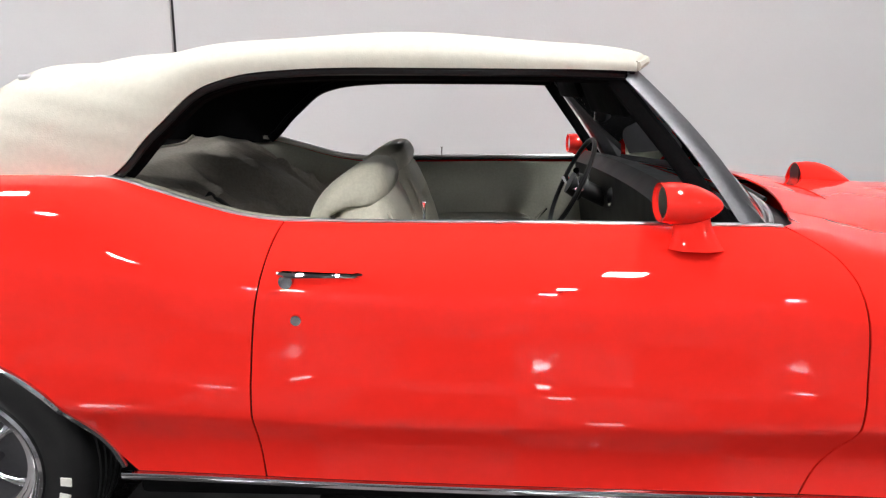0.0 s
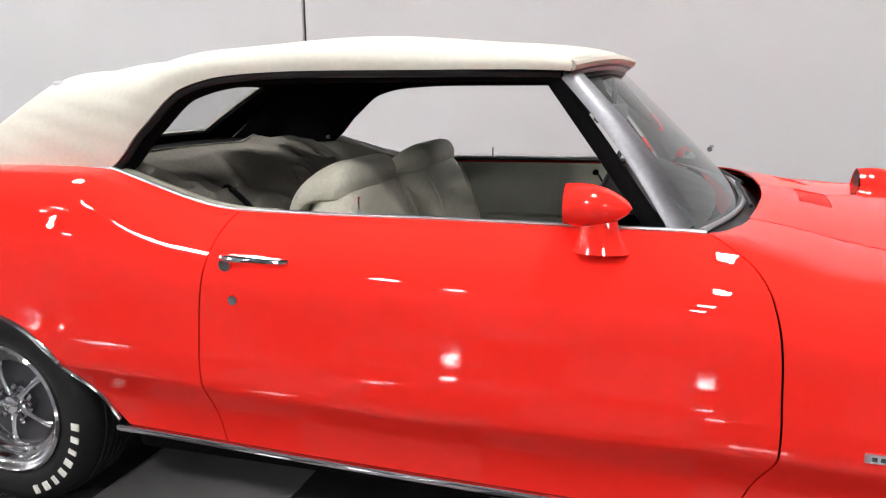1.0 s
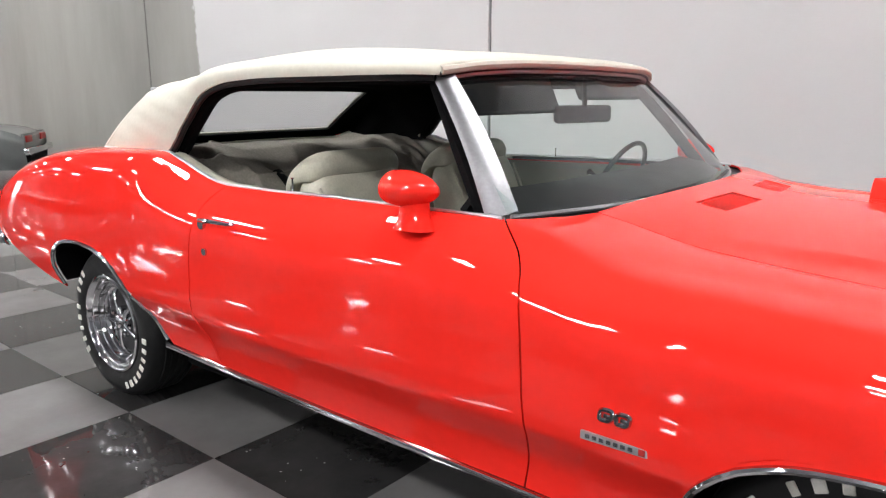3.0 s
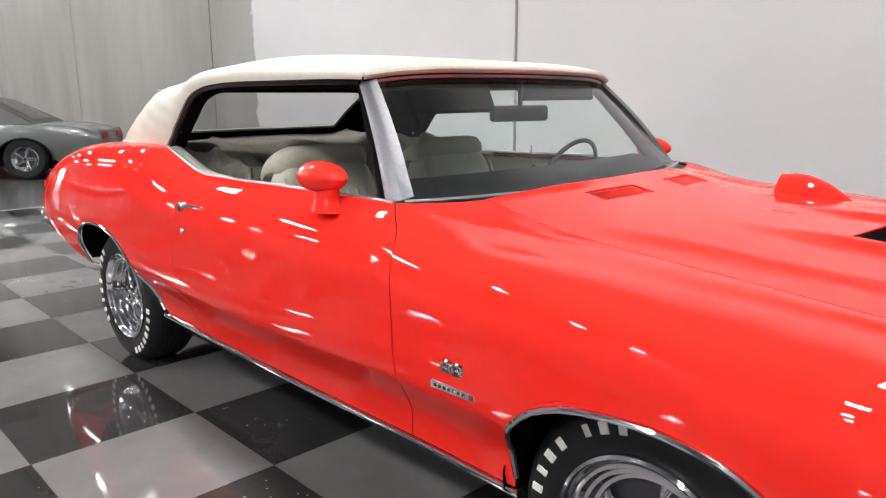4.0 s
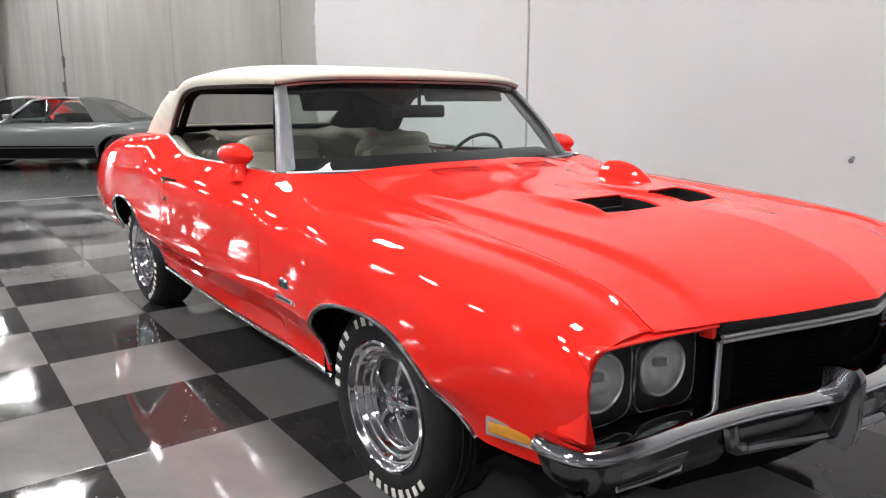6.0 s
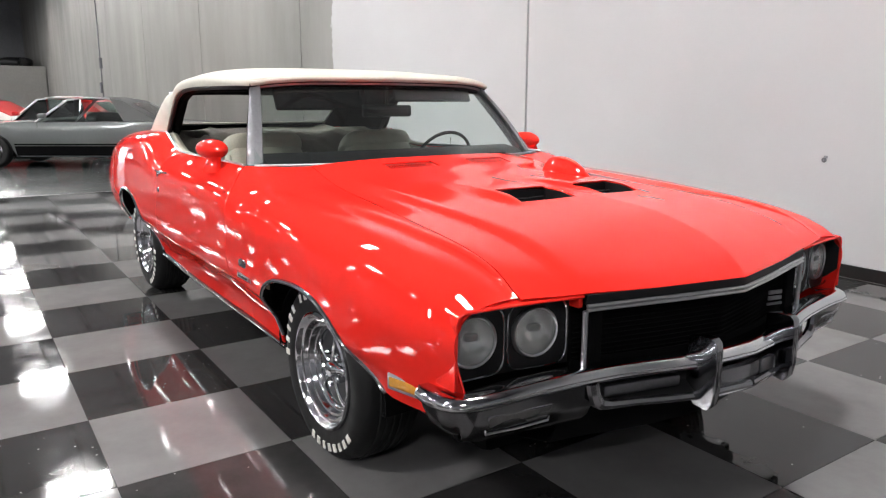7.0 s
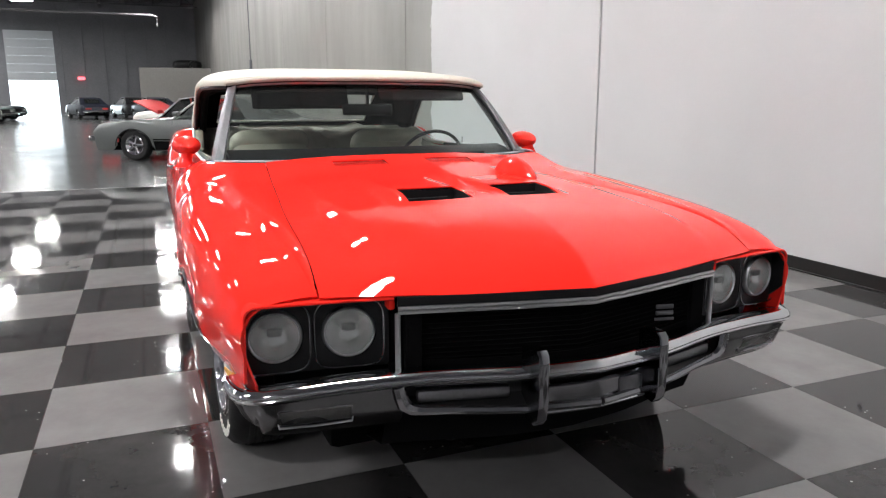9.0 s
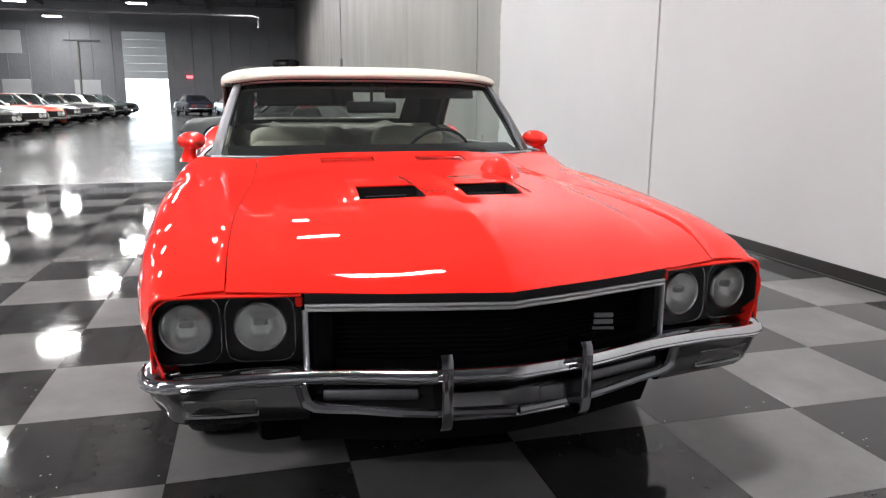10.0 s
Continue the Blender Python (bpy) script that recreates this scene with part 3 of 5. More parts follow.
def low_edge(x):
    if 1.035 <= x <= 1.82:
        return FRONT_ARCH(x)
    if x > 1.82:
        return lerp(0.385, 0.415, (x - 1.82) / 0.385)
    if -1.805 <= x <= -1.02:
        return REAR_ARCH(x)
    if x < -1.805:
        return lerp(0.43, 0.60, min((-1.805 - x) / 0.675, 1.0))
    return SILL


def ref_z(u):
    return section(0.0, u, SILL)[1]


DOOR_R = curve([0.33, 0.40, 0.52, 0.65, 0.78, 0.91, 0.96, 0.985], [-0.662, -0.663, -0.662, -0.655, -0.643, -0.618, -0.602, -0.586])
DOOR_F = curve([0.33, 0.45, 0.555, 0.565, 0.66, 0.76, 0.87, 0.92, 0.955, 0.975], [0.64, 0.672, 0.702, 0.702, 0.697, 0.690, 0.668, 0.638, 0.585, 0.545])
GAP = 0.0024
US = [0, 0.05, 0.10, 0.15, 0.20, 0.245, 0.275, 0.29, 0.30, 0.31, 0.325, 0.35] + spread(0.38, 0.72, 12)[:-1] + spread(0.72, 1, 13)


# hood surface; the gap to the fenders closes in slightly towards the windscreen
HOOD_HALF = curve([0.6, 0.9, 1.2, 1.7, 2.2], [0.60, 0.625, 0.658, 0.715, 0.745])
HOOD_E = curve([0.6, 0.66, 0.75, 0.85, 0.93, 1.05, 1.2, 1.5, 1.75, 1.95, 2.1, 2.205], [0.976, 0.968, 0.952, 0.930, 0.915, 0.904, 0.894, 0.878, 0.860, 0.838, 0.803, 0.745])


def hood_rear(w):
    return lerp(0.745, 0.56, min(abs(w) / 0.865, 1.0) ** 2.2)


HOOD_FRONT = curve([0, 0.2, 0.54, 0.76], [2.385, 2.345, 2.262, 2.215])
HOOD_C = curve([0.74, 0.84, 0.92, 0.975, 1.05, 1.2, 1.6, 1.9, 2.0, 2.1, 2.25, 2.34, 2.385], [0.996, 0.982, 0.966, 0.957, 0.947, 0.930, 0.894, 0.873, 0.864, 0.849, 0.813, 0.776, 0.734])


def hood_edge(b):
    return lerp(0.66, 2.210, b)


def hood_point(f, b):
    w = f * HOOD_HALF(hood_edge(b))
    x = lerp(hood_rear(w), HOOD_FRONT(abs(w)), b)
    a = abs(w)
    # broad and nearly flat, falling off towards the fender
    z = lerp(HOOD_E(hood_edge(b)), HOOD_C(lerp(hood_rear(0), HOOD_FRONT(0), b)), 1 - abs(f) ** 3.0)
    # the raised middle, with a narrow sloping edge along each side
    z += 0.015 * smooth(0.605, 0.540, a) * smooth(0.85, 1.25, x) * smooth(2.33, 2.0, x)
    z += 0.018 * max(0.0, 1 - a / 0.30) * smooth(1.5, 1.75, x) * smooth(2.4, 2.25, x)
    # the two raised scoops
    z += 0.023 * smooth(0.045, 0.085, a) * smooth(0.36, 0.305, a) * smooth(1.18, 1.58, x) * smooth(1.765, 1.62, x)
    return x, w, z


def hood_z(x, w):
    lo, hi = hood_rear(w), HOOD_FRONT(abs(w))
    b = (x - lo) / (hi - lo)
    return hood_point(w / HOOD_HALF(hood_edge(b)), b)[2]


def panel_sheet(side, xs, left, right, over=False):
    """A stretch of the body side between two gap lines, trimmed by the wheel arch; over carries it across to the hood's edge."""
    def at(a, u):
        v = min(u, 1.0)
        x0, x1 = left(ref_z(v)), right(ref_z(v))
        x0, x1 = left(section(x0, v, low_edge(x0))[1]), right(section(x1, v, low_edge(x1))[1])
        x = lerp(x0, x1, a)
        if u > 1.0:
            s = (u - 1.0) / 0.12
            half = HOOD_HALF(max(x, 0.66)) + 0.0042
            w = lerp(WT(x), half, s)
            x = max(x, hood_rear(w) + 0.004) + (HOOD_FRONT(w) - 2.212) * s * a ** 8
            return x, side * w, lerp(ZT(x), hood_z(x, half), s) + 0.010 * math.sin(math.pi * s) * smooth(2.2, 2.0, x) * smooth(0.7, 0.9, x)
        w, z = section(x, v, low_edge(x))
        return x, side * w, z
    bm = sheet(xs, US + ([1.02, 1.04, 1.06, 1.08, 1.10, 1.12] if over else []), at)
    bmesh.ops.remove_doubles(bm, verts=bm.verts[:], dist=2e-4)
    return bm


def marks(lo, hi, inner, n):
    """Stations from 0 to 1 over lo to hi that hit the x values of inner."""
    got = sorted(set([round((x - lo) / (hi - lo), 5) for x in inner if lo < x < hi] + [i / n for i in range(n + 1)]))
    return [g for i, g in enumerate(got) if i == 0 or g - got[i - 1] > 0.0015]


FRONT_XS = marks(0.68, 2.205, [1.035, 1.04, 1.045, 1.055, 1.07, 1.09, 1.11, 1.14, 1.17, 1.22, 1.27, 1.34, 1.42, 1.49, 1.56, 1.62, 1.67, 1.72, 1.735, 1.76, 1.782, 1.805, 1.82, 2.15, 2.18, 2.195], 26)
REAR_XS = marks(-2.76, -0.63, [-1.805, -1.802, -1.798, -1.792, -1.78, -1.76, -1.73, -1.69, -1.64, -1.58, -1.51, -1.43, -1.36, -1.29, -1.24, -1.19, -1.14, -1.10, -1.07, -1.04, -1.02, -2.74], 32)
for side in (-1, 1):
    part("front_fender", panel_sheet(side, FRONT_XS, lambda z: DOOR_F(z) + GAP, lambda z: 2.205, True), RED, convertible, thick=0.006, sharp=60)
    door = part("door", panel_sheet(side, spread(0, 1, 34), lambda z: DOOR_R(z) + GAP, lambda z: DOOR_F(z) - GAP), RED, convertible, thick=0.006, sharp=60)
    part("rear_quarter", panel_sheet(side, REAR_XS, lambda z: -2.76, lambda z: DOOR_R(z) - GAP), RED, convertible, thick=0.006, sharp=60)
    # black sheets behind the door gaps, standing for the shade inside them
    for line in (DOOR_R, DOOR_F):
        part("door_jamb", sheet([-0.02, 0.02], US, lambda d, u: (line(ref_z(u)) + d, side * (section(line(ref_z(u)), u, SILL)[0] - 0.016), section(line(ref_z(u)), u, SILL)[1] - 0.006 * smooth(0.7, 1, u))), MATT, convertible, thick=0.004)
    # belt moulding, rising over the quarter
    belt = [(x, side * (WT(x) + 0.002), ZT(x) + 0.003) for x in spread(-1.06, 0.545, 40)]
    part("belt_moulding", tube(belt, 0.0062, 8, flat=(1.3, 0.8)), BRUSHED, convertible, "bright belt moulding")
    inner = [(x, side * (WT(x) - 0.03), ZT(x) - 0.004) for x in spread(-1.06, -0.50, 16)]
    part("quarter_trim", tube(inner, 0.017, 8, flat=(1.5, 0.5)), VINYL, convertible, "cream vinyl quarter trim")
    sweep = [(x, side * (WT(x) - 0.022), ZT(x) - 0.006) for x in spread(-0.50, 0.50, 12)]
    part("window_sweep", tube(sweep, 0.012, 6, flat=(1.3, 0.6)), BLACK, convertible, "black window slot rubber")
    # rocker moulding and the dark sill under it
    rock = [(x, side * (side_w(x, SILL) + 0.004), SILL - 0.014) for x in spread(-1.035, 1.04, 24)]
    part("rocker_moulding", tube(rock, 0.012, 8, flat=(0.7, 1.0)), CHROME, convertible, "bright rocker moulding")
    part("sill", one_block((0.0, side * 0.70, 0.262), (2.06, 0.14, 0.10), 0.02), MATT, convertible)
    # wheel lips
    for fn, a, b in ((FRONT_ARCH, 1.038, 1.815), (REAR_ARCH, -1.803, -1.025)):
        xs = sorted(set(spread(a, b, 26) + spread(a, a + 0.05, 8) + spread(b - 0.05, b, 8)))
        lip = [(x, side * (side_w(x, fn(x)) + 0.003), fn(x) - 0.002) for x in xs]
        part("wheel_lip", tube(lip, 0.0085, 8, flat=(1.0, 1.0), up=(0, 1, 0)), CHROME, convertible, "bright wheel-arch moulding")
    def front_well(a, d):
        ang = math.pi * (-0.12 + 1.24 * a)
        return 1.405 + 0.41 * math.cos(ang), side * d, max(0.33 + 0.32 * math.sin(ang), 0.31)

    def rear_well(x, i):
        z = REAR_ARCH(x) + 0.010
        return x, side * [0.52, 0.52, 0.70, side_w(x, z) - 0.012][i], 0.24 if i == 0 else z
    part("wheel_well", sheet(spread(0, 1, 18), [0.55, 0.75, 0.92], front_well), MATT, convertible, thick=0.004)
    part("wheel_well", sheet([-1.803, -1.799, -1.79] + spread(-1.775, -1.05, 20) + [-1.03], [0, 1, 2, 3], rear_well), MATT, convertible, thick=0.004, sharp=50)

# door furniture, near and far side alike
for side in (-1, 1):
    def skin(x, z):
        return side * side_w(x, z)
    zh = 0.872
    hb = tube([(-0.585, skin(-0.585, zh) + side * 0.012, zh), (-0.56, skin(-0.56, zh) + side * 0.028, zh + 0.002), (-0.48, skin(-0.48, zh) + side * 0.030, zh + 0.003), (-0.42, skin(-0.42, zh) + side * 0.022, zh + 0.001), (-0.403, skin(-0.403, zh) + side * 0.006, zh)], [0.009, 0.011, 0.008, 0.007, 0.006], 8, flat=(1.0, 0.8))
    handle = part("door_handle", hb, CHROME, convertible, "chrome pull door handle")
    part("button", tube([(-0.57, skin(-0.57, zh) + side * 0.002, zh - 0.016), (-0.57, skin(-0.57, zh) + side * 0.024, zh - 0.016)], [0.019, 0.016], 14), CHROME, handle)
    part("door_lock", tube([(-0.548, skin(-0.548, 0.77) - side * 0.002, 0.77), (-0.548, skin(-0.548, 0.77) + side * 0.008, 0.77)], [0.014, 0.012], 14), CHROME, convertible, "round chrome door lock")
    part("lock_pin", tube([(-0.27, side * 0.815, 0.975), (-0.27, side * 0.815, 1.010), (-0.27, side * 0.815, 1.016)], [0.003, 0.003, 0.006], 8, up=(1, 0, 0)), CHROME, convertible, "chrome lock pin")
    # bullet mirror on a foot
    mb = bmesh.new()
    c = Vector((0.310 if side < 0 else 0.375, side * 0.915, 1.036 if side < 0 else 1.030))

    def bullet(a, k):
        s = a * 0.140
        r = 0.94 + 0.06 * smooth(0, 0.2, a) if a < 0.28 else math.cos((a - 0.28) / 0.72 * math.pi / 2) ** 0.62
        ang = 2 * math.pi * k
        return c.x - 0.06 + s, c.y + math.cos(ang) * 0.068 * r, c.z + math.sin(ang) * 0.046 * r - 0.006 * a
    sheet([i / 16 for i in range(17)], [i / 24 for i in range(25)], bullet, bm=mb)
    mirror = part("side_mirror", mb, RED, convertible, "red bullet side mirror", sharp=70)
    part("mirror_rim", lathe([(0.90, 0.012), (0.92, 0), (1.0, 0.0), (1.0, 0.012)], 24), RED, mirror)
    rim = mirror.children[0]
    rim.matrix_basis = Matrix.Translation(c + Vector((-0.060, 0, 0))) @ Matrix.Rotation(radians(-90), 4, "Z") @ Matrix.Diagonal((0.0615, 1.0, 0.0415, 1))
    part("mirror_glass", tube([tuple(c + Vector((-0.050, 0, 0))), tuple(c + Vector((-0.054, 0, 0)))], 0.039, 24, flat=(1.45, 0.96)), MIRROR, mirror)
    foot = bmesh.new()
    sheet([0, 0.3, 0.6, 0.85, 1.0], [i / 16 for i in range(17)], lambda a, k: (c.x + lerp(0.008, 0.020, a) + math.cos(2 * math.pi * k) * lerp(0.040, 0.060, a ** 2.5), side * lerp(0.915, 0.936, a) + math.sin(2 * math.pi * k) * lerp(0.030, 0.040, a ** 2), lerp(1.018, 0.938, a)), bm=foot)
    part("mirror_foot", foot, RED, mirror, sharp=70)
    # amber marker lamp with a bright frame, at the fender's front
    mk = part("marker_lamp", one_block((1.972, skin(1.972, 0.470) + side * 0.002, 0.470), (0.145, 0.014, 0.050), 0.005, Matrix.Rotation(side * radians(-14), 4, "Z")), BRUSHED, convertible, "amber marker lamp in a bright frame", sharp=30)
    part("lens", one_block((1.972, skin(1.972, 0.470) + side * 0.005, 0.470), (0.124, 0.016, 0.030), 0.005, Matrix.Rotation(side * radians(-14), 4, "Z")), AMBER, mk)
    # bright badge of two plain rounded shapes, and a flat bar with worn marks under it
    for k in range(2):
        cx, cz = 0.905 + 0.037 * k, 0.637
        loop = [(cx + 0.0135 * math.copysign(abs(math.cos(a)) ** 0.6, math.cos(a)) + 0.003 * math.sin(a), skin(cx, cz) + side * 0.004, cz + 0.0115 * math.copysign(abs(math.sin(a)) ** 0.6, math.sin(a))) for a in [2 * math.pi * i / 18 for i in range(18)]]
        badge = part("badge", tube(loop, 0.0052, 6, closed=True, up=(0, 1, 0)), CHROME, convertible, "small chrome fender badge")
        part("badge_stroke", tube([(cx - 0.004, skin(cx, cz) + side * 0.004, cz - 0.001), (cx + 0.011, skin(cx, cz) + side * 0.004, cz - 0.002)], 0.0048, 6, up=(0, 1, 0)), CHROME, badge)
    bar = part("badge_bar", one_block((0.922, skin(0.92, 0.58) + side * 0.003, 0.580), (0.145, 0.008, 0.019), 0.002), BRUSHED, convertible, "flat chrome badge bar")
    for k in range(7):
        part("bar_mark", one_block((0.866 + 0.0155 * k, skin(0.92, 0.58) + side * 0.0068, 0.580), (0.010, 0.003, 0.009), 0.001), DARKENED_CHROME, bar)
    part("bar_mark", one_block((0.983, skin(0.92, 0.58) + side * 0.0068, 0.580), (0.014, 0.003, 0.014), 0.001), RED_DARK, bar)



# hood
SF0, SF1 = 0.102, 0.425
FS = sorted(set([0.012, SF0, SF1, 0.08, 0.117, 0.445, 0.465, 0.160, 0.550, 0.715, 0.735, 0.755, 0.775, 0.795, 0.815, 0.835] + [i / 22 for i in range(23)]))
FS = [-f for f in FS[:0:-1]] + FS
B0, B1 = 0.512, 0.614
V0, V1 = 0.060, 0.113
BS = sorted(set([B0, B1, V0, V1, 0.50, 0.64, 0.010, 0.034, 0.05, 0.075, 0.098, 0.125] + [i / 44 for i in range(45)]))
hood = part("hood", sheet(FS, BS, hood_point, lambda f, b: SF0 < abs(f) < SF1 and B0 < b < B1 or 0.160 < abs(f) < 0.550 and V0 < b < V1), RED, convertible, "red hood with two scoop openings", thick=0.005, sharp=50)
for side in (-1, 1):
    # black tube added below the hood gap to draw its shade
    part("hood_gutter", tube([(x, side * (HOOD_HALF(x) + 0.0021), hood_z(x, HOOD_HALF(x)) - 0.013) for x in spread(0.70, 2.16, 40)], 0.009, 6), MATT, convertible)
    scoop = part("scoop_duct", sheet([0, 1, 2, 3], [0, 1, 2, 3, 4], lambda i, j: (lambda p, q: (p[0], p[1], p[2] - q))(hood_point(side * [SF0, SF0 + 0.001, SF1 - 0.001, SF1][i], [B0, B0 + 0.001, (B0 + B1) / 2, B1 - 0.001, B1][j]), 0.05 if i in (1, 2) and 0 < j < 4 else 0.004)), BLACK, hood, "black scoop duct", thick=0.003)
    part("mesh_bar", tube([hood_point(side * 0.17, B0 + 0.03)[:2] + (hood_point(side * 0.17, B0 + 0.03)[2] - 0.03,), hood_point(side * 0.38, B0 + 0.03)[:2] + (hood_point(side * 0.38, B0 + 0.03)[2] - 0.03,)], 0.004, 6), BLACK, scoop)
    vent = part("hood_vent", sheet(spread(0.151, 0.559, 12), [V0 - 0.006, (V0 + V1) / 2, V1 + 0.006], lambda f, b: (lambda p: (p[0], p[1], p[2] - 0.012))(hood_point(side * f, b))), MATT, hood, "black louvred hood vent", thick=0.002)
    for k in range(20):
        f = 0.168 + 0.0196 * k
        part("louvre", tube([tuple(Vector(hood_point(side * f - 0.02 * (V1 - b) / 0.06, b)) - Vector((0, 0, 0.0015))) for b in spread(V0 - 0.002, V1 + 0.002, 5)], 0.0030, 6, flat=(1.0, 0.3)), RED, vent)
tb = bmesh.new()
TX, TW = 1.215, 0.395


def pod(a, k):
    s = a * 0.24
    r = (0.92 + 0.08 * smooth(0, 0.2, a)) * (1.0 if a < 0.25 else math.cos((a - 0.25) / 0.75 * math.pi / 2) ** 0.8)
    ang = math.pi * (-0.08 + 1.16 * k)
    x = TX - 0.08 + s
    return x, TW + math.cos(ang) * 0.064 * r * (1 + 0.3 * (1 - math.sin(ang))), hood_z(x, TW) - 0.012 + max(math.sin(ang), -0.2) * 0.082 * r


sheet([i / 20 for i in range(21)], [i / 20 for i in range(21)], pod, bm=tb)
pod_ob = part("tachometer_pod", tb, RED, hood, "red gauge pod on the hood facing the driver", sharp=70)
part("gauge_face", tube([(TX - 0.08, TW, hood_z(TX - 0.08, TW) + 0.022), (TX - 0.072, TW, hood_z(TX - 0.08, TW) + 0.022)], 0.038, 20), BLACK, pod_ob)

# cowl, wipers
cowl = part("cowl_panel", sheet(spread(-0.86, 0.86, 30), [0, 0.5, 1], lambda w, s: (lerp(hood_rear(w) + 0.015, hood_rear(w) - 0.075, s), w, lerp(0.952, 0.972, s) - 0.018 * (1 - abs(w) / 0.87))), BLACK, convertible, "dark cowl trough", thick=0.004)
for w in (-0.42, 0.10):
    part("wiper", tube([(hood_rear(w) - 0.02, w, 0.972), (hood_rear(w + 0.2) - 0.045, w + 0.2, 0.985), (hood_rear(w + 0.42) - 0.05, w + 0.42, 0.985)], 0.006, 6), BLACK, convertible)

RECESS = 0.042
# nose: black lip, bright strip, grille, headlights
NOSE = curve([0, 0.2, 0.54, 0.76, 0.945], [2.375, 2.335, 2.255, 2.215, 2.196])
part("nose_lip", sheet(spread(-0.545, 0.545, 30), [0, 0.35, 1], lambda w, s: (NOSE(abs(w)) + 0.006 - 0.006 * s, w, lerp(0.737, 0.708, s))), BLACK, convertible, "black hood lip above the grille", thick=0.012)
for dz, r in ((0.7050, 0.0054), (0.6935, 0.0054)):
    part("grille_strip", tube([(NOSE(abs(w)) + 0.010, w, dz) for w in spread(-0.545, 0.545, 31)], r, 8), BRUSHED, convertible, "bright grille strip")
grille = part("grille", sheet(spread(-0.54, 0.54, 30), [0.51, 0.60, 0.695], lambda w, z: (NOSE(abs(w)) - 0.070, w, z)), MATT, convertible, "black mesh grille", thick=0.004)
for k in range(12):
    z = 0.522 + 0.0145 * k
    part("grille_bar", tube([(NOSE(abs(w)) - 0.055, w, z) for w in spread(-0.535, 0.535, 23)], 0.0022, 5), MATT, grille)
for k in range(2):
    em = part("grille_emblem", one_block((NOSE(0.325) - 0.008, 0.325, 0.600 + 0.020 * k), (0.006, 0.058, 0.014), 0.002, Matrix.Rotation(radians(-13), 4, "Z")), PILLAR, grille, "small bright grille emblem")
part("emblem_bar", one_block((NOSE(0.325) - 0.008, 0.325, 0.580), (0.006, 0.065, 0.009), 0.002, Matrix.Rotation(radians(-13), 4, "Z")), PILLAR, grille)
for side in (-1, 1):
    part("grille_edge", tube([(NOSE(0.545) + 0.004, side * 0.545, 0.690), (NOSE(0.545) + 0.004, side * 0.545, 0.535)], 0.008, 8, up=(1, 0, 0)), BRUSHED, convertible, "bright grille end")
    part("nose_corner", one_block((NOSE(0.56) - 0.018, side * 0.558, 0.714), (0.042, 0.020, 0.032), 0.008), RED, convertible)
    part("grille_post", one_block((NOSE(0.50) - 0.018, side * 0.497, 0.60), (0.02, 0.05, 0.17), 0.005), MATT, grille)
    bez = part("headlight_bezel", sheet(spread(0.550, 0.936, 60), spread(0.528, 0.726, 30), lambda w, z: (NOSE(w) - RECESS - 0.014, side * w, z), lambda w, z: min(math.hypot(w - 0.857, z - 0.634), math.hypot(w - 0.661, z - 0.634)) < 0.064), BLACK, convertible, "black headlight surround", thick=0.006)
    # black tunnel in front of the lamps and the red edge that hoods it
    rim_line = [(w, 0.730) for w in spread(0.552, 0.905, 16)] + [(0.905 + 0.032 * math.sin(a), 0.698 + 0.032 * math.cos(a)) for a in spread(0.15, math.pi / 2, 8)] + [(0.937 + 0.004 * k / 8, 0.698 - 0.168 * k / 8) for k in range(1, 9)]
    part("lamp_tunnel", sheet(list(range(len(rim_line))), [0.0, 0.5, 1.0], lambda i, d: (NOSE(rim_line[int(i)][0]) + 0.004 - d * (RECESS + 0.022), side * rim_line[int(i)][0], rim_line[int(i)][1] - 0.001)), BLACK, bez, thick=0.003)
    part("nose_edge", tube([(NOSE(w) + 0.004, side * (w + 0.002), z + 0.003) for w, z in rim_line], 0.0048, 8, up=(1, 0, 0)), RED, convertible)
    part("nose_brow", sheet(list(range(len(rim_line))), [0.0, 0.3, 0.65, 1.0], lambda i, d: (NOSE(rim_line[int(i)][0]) + 0.005 - d * 0.080, side * (rim_line[int(i)][0] + 0.005 * smooth(0.89, 0.937, rim_line[int(i)][0])), rim_line[int(i)][1] + (0.007 + 0.012 * d) * smooth(0.698, 0.725, rim_line[int(i)][1]))), RED, convertible, "red brow over the headlights", sharp=60)
    for w in (0.857, 0.661):
        x = NOSE(w) - RECESS
        yaw = -side * 9
        place = Matrix.Translation((x, side * w, 0.634)) @ Matrix.Rotation(radians(90 - yaw), 4, "Z") @ Matrix.Diagonal((1.05, 1.0, 1.05, 1))
        hl = part("headlight", lathe([(0.0615, 0.004), (0.0625, 0.0), (0.0655, -0.003), (0.0685, 0.001), (0.070, 0.010), (0.070, 0.022)], 40), BRUSHED, bez, "round sealed-beam headlight")
        hl.matrix_basis = place
        part("reflector", lathe([(0.0005, 0.036), (0.010, 0.0355), (0.025, 0.0315), (0.041, 0.023), (0.054, 0.011), (0.0615, 0.001)], 40), REFLECTOR, hl)
        part("bulb_shield", pillow(bmesh.new(), (0, 0.014, 0.010), (0.038, 0.020, 0.020)), SMOKE, hl)
        part("lens", lathe([(0.001, -0.010), (0.025, -0.0088), (0.046, -0.005), (0.061, 0.001)], 40), LENS, hl)
        hl.children[-1].visible_shadow = False
        sq = []
        for k in range(48):
            a = 2 * math.pi * k / 48
            q = lambda v: math.copysign(abs(v) ** 0.42, v)
            sq.append((NOSE(w + q(math.cos(a)) * 0.0925) - RECESS + 0.004, side * min(w + q(math.cos(a)) * 0.0925, 0.941), 0.629 + q(math.sin(a)) * 0.0945))
